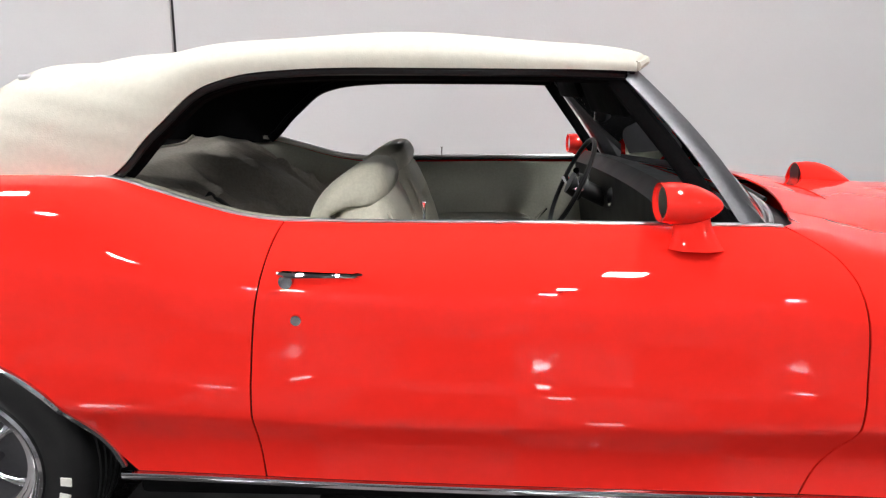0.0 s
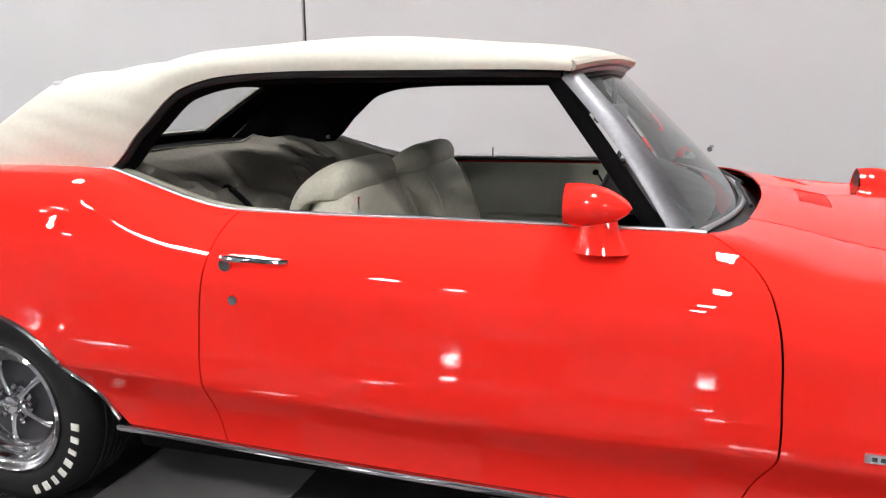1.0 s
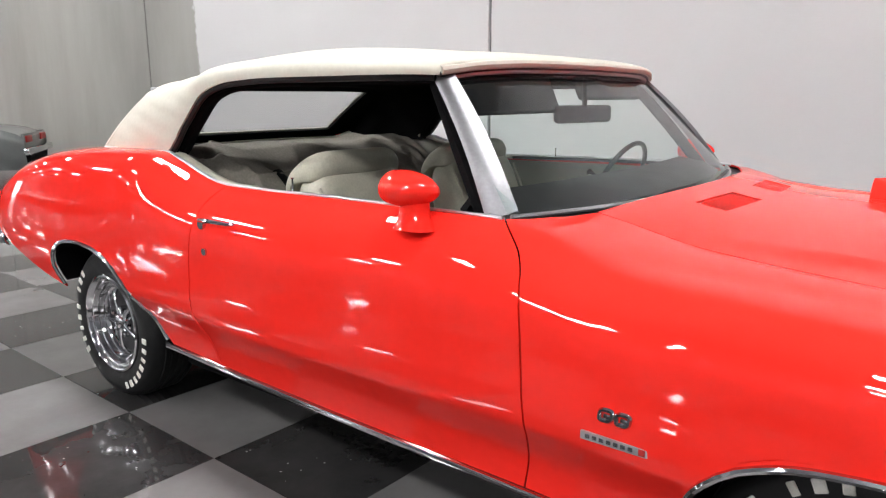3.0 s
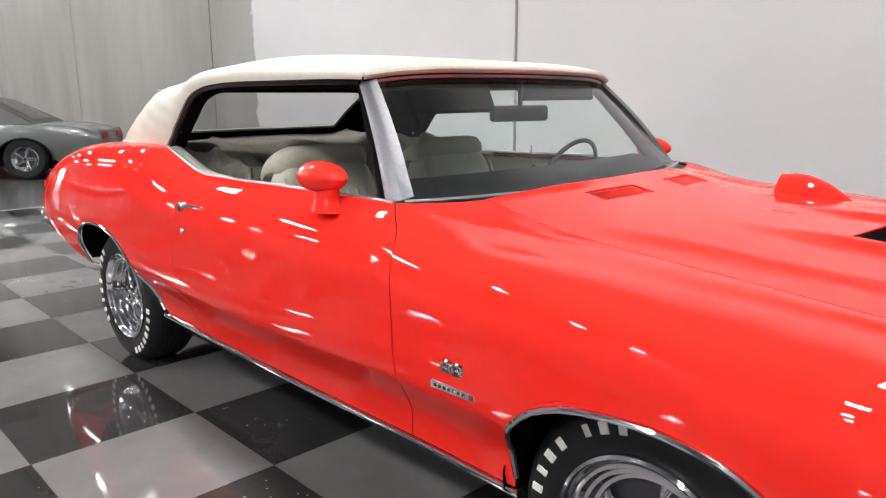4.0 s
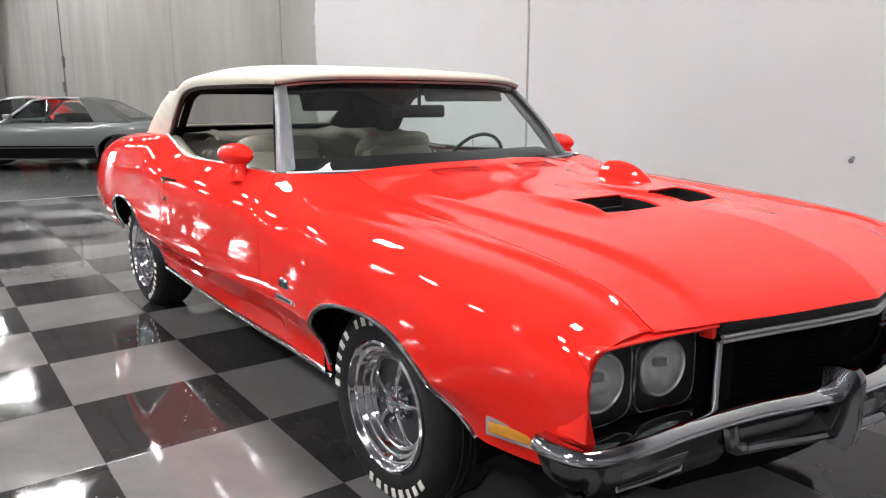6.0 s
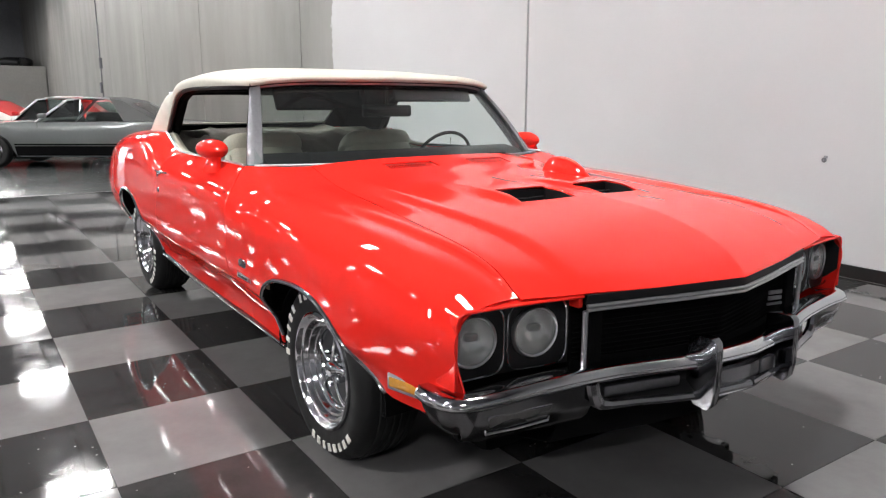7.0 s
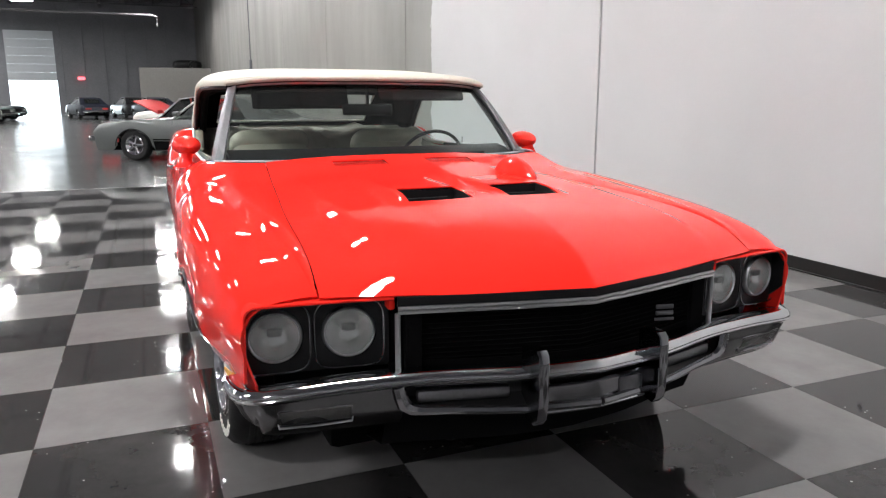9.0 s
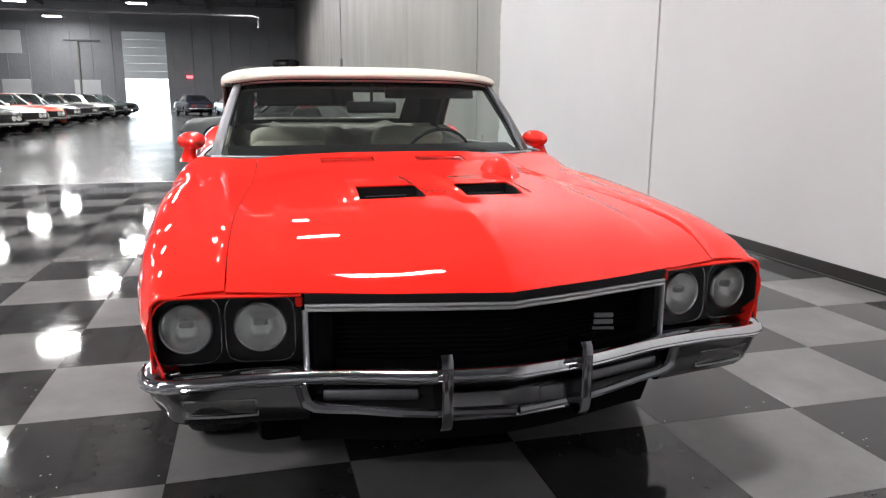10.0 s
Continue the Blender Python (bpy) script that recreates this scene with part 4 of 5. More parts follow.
        part("trim_ring", tube(sq, 0.0028, 6, closed=True, up=(1, 0, 0)), DARKENED_CHROME, bez, "bright square trim ring")

# front bumper: bright blade, lower bar, guards, lamps
def blade(profile, name, ws, label, z_of):
    bm = sheet(ws, list(range(len(profile))), lambda w, i: (lambda q: (q[1] + profile[int(i)][0] * smooth(1.0, 0.93, abs(w)), math.copysign(q[0] + profile[int(i)][0] * smooth(0.90, 0.96, abs(w)), w), profile[int(i)][1] + z_of(min(abs(w), 0.96))))(bumper_plan(abs(w))))
    return part(name, bm, CHROME, convertible, label, thick=0.004, sharp=60)


BFRONT = curve([0, 0.2, 0.5, 0.7, 0.88, 0.945, 0.975], [2.425, 2.40, 2.32, 2.285, 2.255, 2.215, 2.13])
END = [(0.955, 2.205), (0.966, 2.185), (0.974, 2.155), (0.978, 2.13), (0.979, 2.11), (0.976, 2.085)]


def bumper_plan(p):
    """Half-width and x along the bumper: p up to 0.945 across the front, then round the end."""
    if p <= 0.945:
        return p, BFRONT(p)
    k = (p - 0.945) / 0.01
    i = min(int(k), 5)
    a = ([(0.945, 2.215)] + END)[i]
    b = ([(0.945, 2.215)] + END)[min(i + 1, 6)]
    return lerp(a[0], b[0], k - i), lerp(a[1], b[1], k - i)


BLIFT = curve([0, 0.2, 0.45, 0.62, 0.80, 0.96], [-0.029, -0.029, -0.028, -0.029, -0.035, -0.048])
WS = [-w for w in spread(0, 0.88, 26)[:0:-1]] + spread(0, 0.88, 26)
ENDS = [0.90, 0.92, 0.935, 0.945, 0.955, 0.965, 0.975, 0.985, 0.995, 1.005]
WS = [-w for w in ENDS[::-1]] + WS + ENDS
bumper = blade([(-0.075, 0.556), (-0.03, 0.566), (-0.008, 0.566), (0.004, 0.560), (0.012, 0.550), (0.011, 0.540), (0.003, 0.530), (-0.02, 0.526)], "front_bumper", WS, "chrome front bumper blade", BLIFT)
part("bumper_rub", tube([(BFRONT(abs(w)) + 0.013, w, 0.541 + BLIFT(abs(w))) for w in spread(-0.93, 0.93, 50)], 0.004, 6), CHROME, bumper)
for side in (-1, 1):
    lower = sheet([0.545, 0.555, 0.58, 0.62, 0.66, 0.72, 0.80, 0.87] + ENDS, [0, 1, 2, 3, 4, 5], lambda p, i: (lambda q: (q[1] - [0.0, 0.003, 0.014, 0.034, 0.055, 0.080][i] * smooth(1.0, 0.93, p) - 0.0, side * (q[0] - [0.0, 0.003, 0.014, 0.034, 0.055, 0.080][i] * smooth(0.90, 0.96, p)), [0.506, 0.478, 0.442, 0.400, 0.378, 0.370][i] + 0.015 * smooth(0.85, 1.0, p)))(bumper_plan(p)))
    apron = part("bumper_apron", lower, CHROME_IN_SHADE, bumper, "chrome lower bumper face with its mirrored dark floor painted in", thick=0.004)
    lampx = BFRONT(0.775) - 0.026
    lean = Matrix.Rotation(side * radians(9.5), 4, "Z") @ Matrix.Rotation(radians(28), 4, "Y")
    tl = part("turn_lamp", one_block((lampx + 0.002, side * 0.775, 0.440), (0.014, 0.20, 0.064), 0.006, lean), DARKENED_CHROME, apron, "turn lamp in a bright frame")
    part("lens", one_block((lampx + 0.005, side * 0.775, 0.4395), (0.014, 0.188, 0.054), 0.006, lean), SMOKE, tl)
    part("lamp_edge", tube([(lampx + 0.016, side * 0.680, 0.411), (lampx + 0.002, side * 0.775, 0.408), (lampx - 0.016, side * 0.868, 0.408), (lampx - 0.016, side * 0.873, 0.440), (lampx - 0.016, side * 0.868, 0.471), (lampx + 0.002, side * 0.775, 0.472), (lampx + 0.016, side * 0.680, 0.471), (lampx + 0.018, side * 0.676, 0.440)], 0.0036, 6, closed=True, up=(1, 0, 0)), BRUSHED, tl)
    # lower bar that dips from the blade and runs to the guard
    path = [(BFRONT(w) + 0.004, side * w, z) for w, z in ((0.565, 0.505), (0.56, 0.480), (0.55, 0.452), (0.53, 0.438), (0.50, 0.432), (0.42, 0.428), (0.32, 0.422), (0.22, 0.417), (0.0 if side < 0 else 0.01, 0.412))]
    part("bumper_bar", tube(path, [0.016, 0.016, 0.017, 0.015, 0.012, 0.011, 0.011, 0.011, 0.011], 8, flat=(1.0, 1.2)), DARKENED_CHROME, bumper, "chrome lower bumper bar")
    # chrome recess drawn in BLACK, its dark reflection put into the colour
    part("bumper_recess", sheet(spread(0.0, 0.545, 14), [0, 1, 2, 3], lambda w, i: (BFRONT(w) - [0.03, 0.05, 0.045, 0.01][i], side * w, [0.51, 0.49, 0.455, 0.425][i] - 0.006 * (1 - w / 0.545))), BLACK, bumper, "recessed bumper centre, its mirrored dark painted black", thick=0.004)
    part("recess_tray", one_block((BFRONT(0.38) - 0.028, side * 0.38, 0.462), (0.03, 0.26, 0.036), 0.010, Matrix.Rotation(side * radians(14), 4, "Z")), PILLAR, bumper, "dull bumper tray")
    guard = bmesh.new()
    gx = BFRONT(0.2)
    prof = [(-0.045, 0.584), (-0.01, 0.594), (0.035, 0.594), (0.049, 0.582), (0.054, 0.556), (0.054, 0.44), (0.047, 0.398), (0.030, 0.378), (-0.015, 0.384), (-0.045, 0.42)]
    rows = [[guard.verts.new((gx + (px - 0.005) * g + 0.004, side * 0.2 + y, 0.46 + (pz - 0.46) * (0.97 + 0.03 * g))) for px, pz in prof] for y, g in ((-0.0155, 0.95), (-0.011, 1.0), (0.011, 1.0), (0.0155, 0.95))]
    for i in range(3):
        for k in range(len(prof)):
            guard.faces.new((rows[i][k], rows[i][(k + 1) % len(prof)], rows[i + 1][(k + 1) % len(prof)], rows[i + 1][k]))
    guard.faces.new(rows[0]); guard.faces.new(rows[-1][::-1])
    part("bumper_guard", guard, DARKENED_CHROME, bumper, "upright chrome bumper guard", sharp=40)
part("bumper_centre", sheet(spread(-0.19, 0.19, 12), [0, 1, 2, 3], lambda w, i: (BFRONT(abs(w)) - [0.02, 0.006, 0.004, 0.02][i], w, [0.474, 0.468, 0.402, 0.392][i])), DARKENED_CHROME, bumper, "chrome face between the guards, darkened for what it mirrors", thick=0.004)
part("centre_edge", tube([(BFRONT(abs(w)) + 0.002, w, 0.400) for w in spread(-0.19, 0.17, 10)], 0.006, 6), CHROME, bumper)
part("plate_bracket", one_block((2.410, 0.115, 0.440), (0.012, 0.08, 0.060), 0.012), PILLAR, bumper, "dull metal plate bracket")
# valance, its lower rows carried down to keep light off the floor
part("valance", sheet(spread(-0.56, 0.56, 20), [0, 1, 2, 3], lambda w, i: (BFRONT(abs(w)) - [0.09, 0.10, 0.16, 0.40][i], w, [0.54, 0.40, 0.265, 0.20][i])), MATT, convertible, thick=0.004)
part("chassis", one_block((0.15, 0, 0.265), (3.7, 1.36, 0.15), 0.03), MATT, convertible, "dark underbody")
# unseen block, added only to darken the floor under the nose
part("engine_crossmember", one_block((1.40, 0, 0.240), (0.70, 0.70, 0.13), 0.05), MATT, convertible, "added black block shading the floor under the engine")
part("fuel_tank", one_block((-2.36, 0.1, 0.54), (0.50, 0.90, 0.12), 0.05), MATT, convertible, "dark fuel tank under the boot")
part("radiator_support", one_block((2.08, 0, 0.50), (0.04, 1.70, 0.36), 0.01), MATT, convertible)

# tail and deck
part("deck_lid", sheet(spread(-1, 1, 21), spread(0, 1, 16), lambda f, b: (lambda x: (x, f * (WT(x) - 0.004), ZT(x) - 0.012 * (1 - f * f)))(lerp(-1.60 - 0.19 * (1 - f * f), -2.76, b))), RED, convertible, thick=0.005)
part("tail_panel", sheet(spread(-0.76, 0.76, 20), [0.55, 0.66, 0.775], lambda w, z: (-2.755 - 0.03 * (1 - (w / 0.80) ** 2) - 0.01 * math.sin((z - 0.5) * 10), w, z)), RED, convertible, thick=0.006)
rb = part("rear_bumper", sheet([-0.80, -0.795, -0.78, -0.75] + spread(-0.70, 0.70, 14) + [0.75, 0.78, 0.795, 0.80], [0, 1, 2, 3], lambda w, i: (-2.77 - 0.04 * (1 - (abs(w) / 0.80) ** 6) + (0.16 if abs(w) > 0.798 else 0) + [0.05, 0, 0, 0.05][i], w, [0.62, 0.605, 0.53, 0.515][i])), CHROME, convertible, "chrome rear bumper", thick=0.006)
for side in (-1, 1):
    part("tail_lamp", one_block((-2.785, side * 0.44, 0.70), (0.03, 0.34, 0.09), 0.012), plain("red_lamp_lens", (0.35, 0.01, 0.01), rough=0.2, coat=0.5), convertible, "red tail lamp")

# windscreen, pillars, header
GB = lambda w: hood_rear(w) - 0.05
HT = curve([0, 0.4, 0.60, 0.69], [0.320, 0.290, 0.240, 0.200])
HZ = curve([0, 0.4, 0.60, 0.69], [1.336, 1.333, 1.322, 1.308])


def screen(f, s):
    wb, wt = 0.815 * f, 0.670 * f
    x = lerp(GB(wb), HT(abs(wt)), s) + 0.003 * math.sin(math.pi * s)
    return x, lerp(wb, wt, s), lerp(0.968, HZ(abs(wt)), s) + 0.002 * math.sin(math.pi * s)


glass = part("windscreen", sheet(spread(-1, 1, 29), spread(0, 1, 11), screen), GLASS, convertible, "tinted curved windscreen")
glass.visible_shadow = False
part("windscreen_base_trim", tube([(screen(f, 0)[0] + 0.006, screen(f, 0)[1], 0.972) for f in spread(-1, 1, 31)], 0.007, 6), BRUSHED, convertible, "bright windscreen moulding")
part("header_trim", tube([(HT(abs(w)) + 0.012, w, HZ(abs(w)) + 0.006) for w in spread(-0.69, 0.69, 27)], 0.013, 8, flat=(0.8, 1.0)), HEADER, convertible, "grey header moulding")
part("header_bar", tube([(HT(abs(w)) - 0.03, w, HZ(abs(w)) + 0.004) for w in spread(-0.69, 0.69, 21)], 0.026, 8, flat=(1.4, 0.7)), MATT, convertible)
for side in (-1, 1):
    def pillar(s, k):
        b, t = Vector((0.478, side * 0.820, 0.966)), Vector((0.200, side * 0.688, 1.315))
        p = b.lerp(t, s) + Vector((0.014, side * 0.004, 0.006)) * math.sin(math.pi * s)
        wide = lerp(0.088, 0.060, s)
        off = [(0.85, -0.002, -0.008), (0.80, 0.004, 0.010), (0.4, 0.006, 0.016), (0.0, 0.008, 0.012), (-0.12, 0.0, 0.0), (0.3, -0.02, -0.018)][k % 6]
        along = Vector((0.62, -side * 0.72, 0.25))
        return p + along * off[0] * wide + Vector((off[2], side * off[1], 0))
    part("windscreen_pillar", sheet(spread(0, 1, 9), list(range(7)), pillar), PILLAR, convertible, "brushed grey metal windscreen pillar", sharp=50)
    part("pillar_lining", tube([(0.447, side * 0.803, 0.96), (0.312, side * 0.740, 1.14), (0.186, side * 0.672, 1.30)], 0.016, 8, flat=(1.0, 1.4)), MATT, convertible, "black pillar lining")

# cream canvas top
TOP_E = [(0.215, 0.705, 1.318), (0.0, 0.745, 1.322), (-0.4, 0.765, 1.322), (-0.64, 0.765, 1.312), (-0.785, 0.765, 1.280), (-0.92, 0.767, 1.172), (-1.06, 0.772, 1.055), (-1.32, 0.758, 1.052), (-1.60, 0.72, 1.050)]
TOP_T = [(0.345, 1.358), (0.05, 1.408), (-0.30, 1.424), (-0.62, 1.411), (-0.80, 1.390), (-0.93, 1.374), (-1.03, 1.358), (-1.13, 1.344), (-1.235, 1.331)]
TOP_P = [0.62, 0.62, 0.58, 0.54, 0.47, 0.38, 0.32, 0.28, 0.25]
JS = list(range(len(TOP_E)))
CE = [curve(JS, [-e[0] for e in TOP_E]), curve(JS, [e[1] for e in TOP_E]), curve(JS, [e[2] for e in TOP_E])]
CT = [curve(JS, [-e[0] for e in TOP_T]), curve(JS, [e[1] for e in TOP_T])]
CP = curve(JS, TOP_P)


def top_point(j, f, inset=0.0):
    """The canvas: j runs from the header to the rear corner, f across from -1 to 1."""
    q = (1 - abs(f)) ** 2.3
    th = q / (q + abs(f) ** 2.3) * math.pi / 2
    c, s = math.cos(th) ** CP(j), math.sin(th) ** CP(j)
    z0, z1 = CE[2](j), CT[1](j)
    z = lerp(z0, z1, s)
    w = CE[1](j) * c
    x = -lerp(CE[0](j), CT[0](j), s)
    if j < 1:
        x = lerp(x, lerp(HT(min(w, 0.69)) + 0.028, x, 0.0), 1 - j)
    # soft sag between bows and folds on the quarter
    z -= 0.007 * math.sin(math.pi * (j % 2) / 2) ** 2 * s
    fold = smooth(3.5, 6.0, j) * smooth(1.36, 1.30, z) * smooth(1.05, 1.10, z)
    w += 0.0022 * fold * math.sin(z * 95 + x * 20 + 2.0 * noise.noise(Vector((x * 6, z * 9, f * 2)))) * smooth(0.0, 0.3, c)
    w -= 0.03 * smooth(z0, z1, z) * smooth(3.5, 6.5, j) * c ** 0.5
    k = 1 - inset / 0.75
    return x, math.copysign(w * k if inset else w, f), z - inset


FT = sorted(set([-1 + i / 26 for i in range(53)]))
JT = spread(0, 8, 57)
canvas = part("canvas_top", sheet(JT, FT, top_point), CANVAS, convertible, "cream canvas convertible top with soft folds", thick=0.008, sharp=80)
part("headliner", sheet(spread(0.1, 7.9, 40), FT, lambda j, f: top_point(j, f, 0.022)), MATT, convertible, "black headliner", thick=0.004, sharp=80)
part("canvas_hem", tube([(HT(abs(w)) + 0.030, w, HZ(abs(w)) + 0.022) for w in spread(-0.70, 0.70, 31)], 0.013, 8), CANVAS, canvas, "rolled front hem")
# the shade below the rolled hem, laid in as a black strip
part("hem_shadow_strip", tube([(HT(abs(w)) + 0.022, w, HZ(abs(w)) + 0.012) for w in spread(-0.70, 0.70, 31)], 0.010, 6), BLACK, canvas, "black strip standing for the shade under the hem")
for side in (-1, 1):
    part("roof_rail", tube([(-CE[0](j), side * (CE[1](j) - 0.012), CE[2](j) - 0.006) for j in spread(0.05, 6, 40)], 0.010, 8, flat=(1.0, 1.2)), BLACK, convertible, "black roof rail seal")
    part("side_frame", tube([(-CE[0](j), side * (CE[1](j) - 0.055), CE[2](j) - 0.012) for j in spread(0.1, 5.8, 30)], 0.018, 8, flat=(1.2, 1.0)), MATT, convertible, "black folding-top frame")
    part("canvas_binding", tube([(lerp(-1.06, -1.60, s), side * lerp(0.778, 0.726, s), lerp(1.060, 1.054, s)) for s in spread(0, 1, 12)], 0.006, 6), BRUSHED, canvas, "bright binding at the canvas foot")
    part("corner_cap", pillow(bmesh.new(), top_point(7.9, side * 0.55), (0.03, 0.04, 0.016)), BRUSHED, canvas, "small bright corner cap")


def back_point(f, s):
    """The canvas behind: from the rear bow down to the deck."""
    x0, w0, z0 = top_point(8, f)
    a = abs(f)
    xb, wb = lerp(-1.68, -1.595, a ** 3), w0 * lerp(1.03, 1.0, a)
    return lerp(x0, xb, s), lerp(w0, wb, s), lerp(z0, 1.050, s) + 0.01 * math.sin(math.pi * s)


BF, BB = 0.40, (0.12, 0.86)
back_us = sorted(set(spread(-1, 1, 41) + [BF, -BF]))
back_vs = sorted(set(spread(0, 1, 13) + list(BB)))
part("canvas_back", sheet(back_us, back_vs, back_point, lambda f, s: abs(f) < BF and BB[0] < s < BB[1]), CANVAS, canvas, "cream canvas round the rear window", thick=0.008)
part("back_lining", sheet(back_us, back_vs, lambda f, s: tuple(Vector(back_point(f, s)) + Vector((0.02, 0, -0.012))), lambda f, s: abs(f) < BF and BB[0] < s < BB[1]), MATT, canvas, thick=0.004)
rw = part("rear_window", sheet(spread(-BF, BF, 15), spread(BB[0], BB[1], 7), lambda f, s: tuple(Vector(back_point(f, s)) + Vector((0.008, 0, -0.004)))), CLEAR, convertible, "clear rear window")
rw.visible_shadow = False

# ---- cabin ----
part("package_shelf", one_block((-1.50, 0, 1.036), (0.52, 1.42, 0.02), 0.006), MATT, convertible, "black package shelf")
part("cabin_floor", one_block((-0.35, 0, 0.34), (2.0, 1.45, 0.04), 0.01), MATT, convertible)
part("firewall", one_block((0.62, 0, 0.62), (0.04, 1.60, 0.58), 0.01), MATT, convertible)
part("cabin_bulkhead", one_block((-1.50, 0, 0.68), (0.04, 1.38, 0.66), 0.01), MATT, convertible)
for side in (-1, 1):
    pan = part("door_trim_panel", sheet(spread(-1.45, 0.58, 24), [0.40, 0.55, 0.72, 0.86, 0.93, 0.965], lambda x, z: (x, side * (0.745 + 0.035 * smooth(0.9, 0.97, z) - 0.03 * smooth(0.40, 0.60, z) * smooth(0.9, 0.6, z)), z + (ZT(x) - 0.985))), TRIMGREY, convertible, "grey-green vinyl door panel", thick=0.01)
    part("armrest", pillow(bmesh.new(), (-0.08, side * 0.695, 0.70), (0.42, 0.08, 0.07)), TRIMGREY, pan)
    part("window_crank", tube([(0.16, side * 0.725, 0.71), (0.16, side * 0.695, 0.71), (0.20, side * 0.688, 0.76)], 0.007, 6), CHROME, pan)
dash = part("dashboard", sheet(spread(-0.74, 0.74, 16), [0, 1, 2, 3, 4], lambda w, i: ([0.62, 0.53, 0.42, 0.385, 0.42][i] - [0.11, 0.08, 0.06, 0.06, 0.06][i] * (abs(w) / 0.8) ** 2.2, w, [0.955, 0.985, 1.002, 0.962, 0.68][i])), BLACK, convertible, "black padded dashboard", thick=0.02)
for w in (0.22, 0.36, 0.50):
    part("gauge", tube([(0.378, w, 0.89), (0.392, w, 0.89)], 0.045, 18), CHROME, dash)
SW = Vector((0.258, 0.375, 0.912))
tilt = Matrix.Rotation(radians(24), 4, "Y")
ring = [tuple(SW + tilt @ Vector((0, 0.187 * math.cos(a), 0.187 * math.sin(a)))) for a in [2 * math.pi * k / 40 for k in range(40)]]
wheel_ob = part("steering_wheel", tube(ring, 0.0095, 8, closed=True, up=(1, 0, 0)), BLACK, convertible, "thin black steering wheel")
part("spoke", tube([tuple(SW + tilt @ Vector((0, -0.18, 0.0))), tuple(SW + tilt @ Vector((0.02, 0, -0.02))), tuple(SW + tilt @ Vector((0, 0.18, 0.0)))], 0.011, 8, flat=(1.6, 0.7)), CHROME, wheel_ob)
part("hub", tube([tuple(SW + tilt @ Vector((-0.01, 0, 0))), tuple(SW + tilt @ Vector((0.05, 0, 0)))], [0.045, 0.055], 18), BLACK, wheel_ob)
part("steering_column", tube([tuple(SW + tilt @ Vector((0.04, 0, 0))), (0.55, 0.355, 0.78)], 0.036, 12), BLACK, convertible)
part("shift_lever", tube([(0.28, 0.30, 0.90), (0.25, 0.20, 0.97), (0.24, 0.17, 0.985)], [0.005, 0.005, 0.012], 8), CHROME, convertible)
im = part("rear_view_mirror", one_block((0.296, 0.0, 1.200), (0.035, 0.262, 0.060), 0.014, Matrix.Rotation(radians(-15), 4, "Z"), 3), BLACK, convertible, "black rear-view mirror")
part("mirror_face", one_block((0.277, 0.005, 1.200), (0.004, 0.244, 0.046), 0.001, Matrix.Rotation(radians(-15), 4, "Z")), MIRROR, im)
part("mirror_stem", tube([(0.30, 0.0, 1.22), (0.30, 0.0, 1.28), (0.30, 0.0, 1.335)], 0.009, 8, up=(0, 1, 0)), BLACK, im)
for side in (-1, 1):
    part("sun_visor", one_block((0.222, side * 0.335, 1.268 if side < 0 else 1.288), (0.024, 0.50, 0.135 if side < 0 else 0.09), 0.011, Matrix.Rotation(radians(-24), 4, "Y"), 3), MATT, convertible, "black folded-down sun visor")


def upholstered(profile, w0, wide, name, parent, label="", round_end=0.10, n=21):
    """A cushion with a closed (x, z) side profile, run across the car, its ends rounded off."""
    xs, zs = curve_loop(profile, 40)
    cx, cz = sum(xs) / 40, sum(zs) / 40
    bm, rows = bmesh.new(), []
    for j in range(n):
        f = -math.cos(math.pi * j / (n - 1))
        w = wide / 2 * f
        d = max(0.0, abs(w) - (wide / 2 - round_end)) / round_end
        k = math.sqrt(max(1 - d * d, 0.0)) * 0.55 + 0.45 * (1 - d ** 4) if d < 1 else 0.02
        soft = 1 + 0.012 * math.cos(w * 34)
        rows.append([bm.verts.new((cx + (x - cx) * lerp(0.5, 1, k) * soft, w0 + w, cz + (z - cz) * lerp(0.45, 1, k))) for x, z in zip(xs, zs)])
    for a, b in zip(rows[:-1], rows[1:]):
        for i in range(40):
            bm.faces.new((a[i], a[(i + 1) % 40], b[(i + 1) % 40], b[i]))
    bm.faces.new(rows[0])
    bm.faces.new(rows[-1][::-1])
    return part(name, bm, VINYL, parent, label, sharp=75)


def curve_loop(points, n):
    """A smooth closed loop through the points (Catmull-Rom)."""
    m, xs, zs = len(points), [], []
    for k in range(n):
        t = k * m / n
        i, s = int(t), t - int(t)
        p = [points[(i + d) % m] for d in (-1, 0, 1, 2)]
        for out, c in ((xs, 0), (zs, 1)):
            a, b, d, e = (q[c] for q in p)
            out.append(0.5 * (2 * b + (d - a) * s + (2 * a - 5 * b + 4 * d - e) * s * s + (3 * b - a - 3 * d + e) * s ** 3))
    return xs, zs


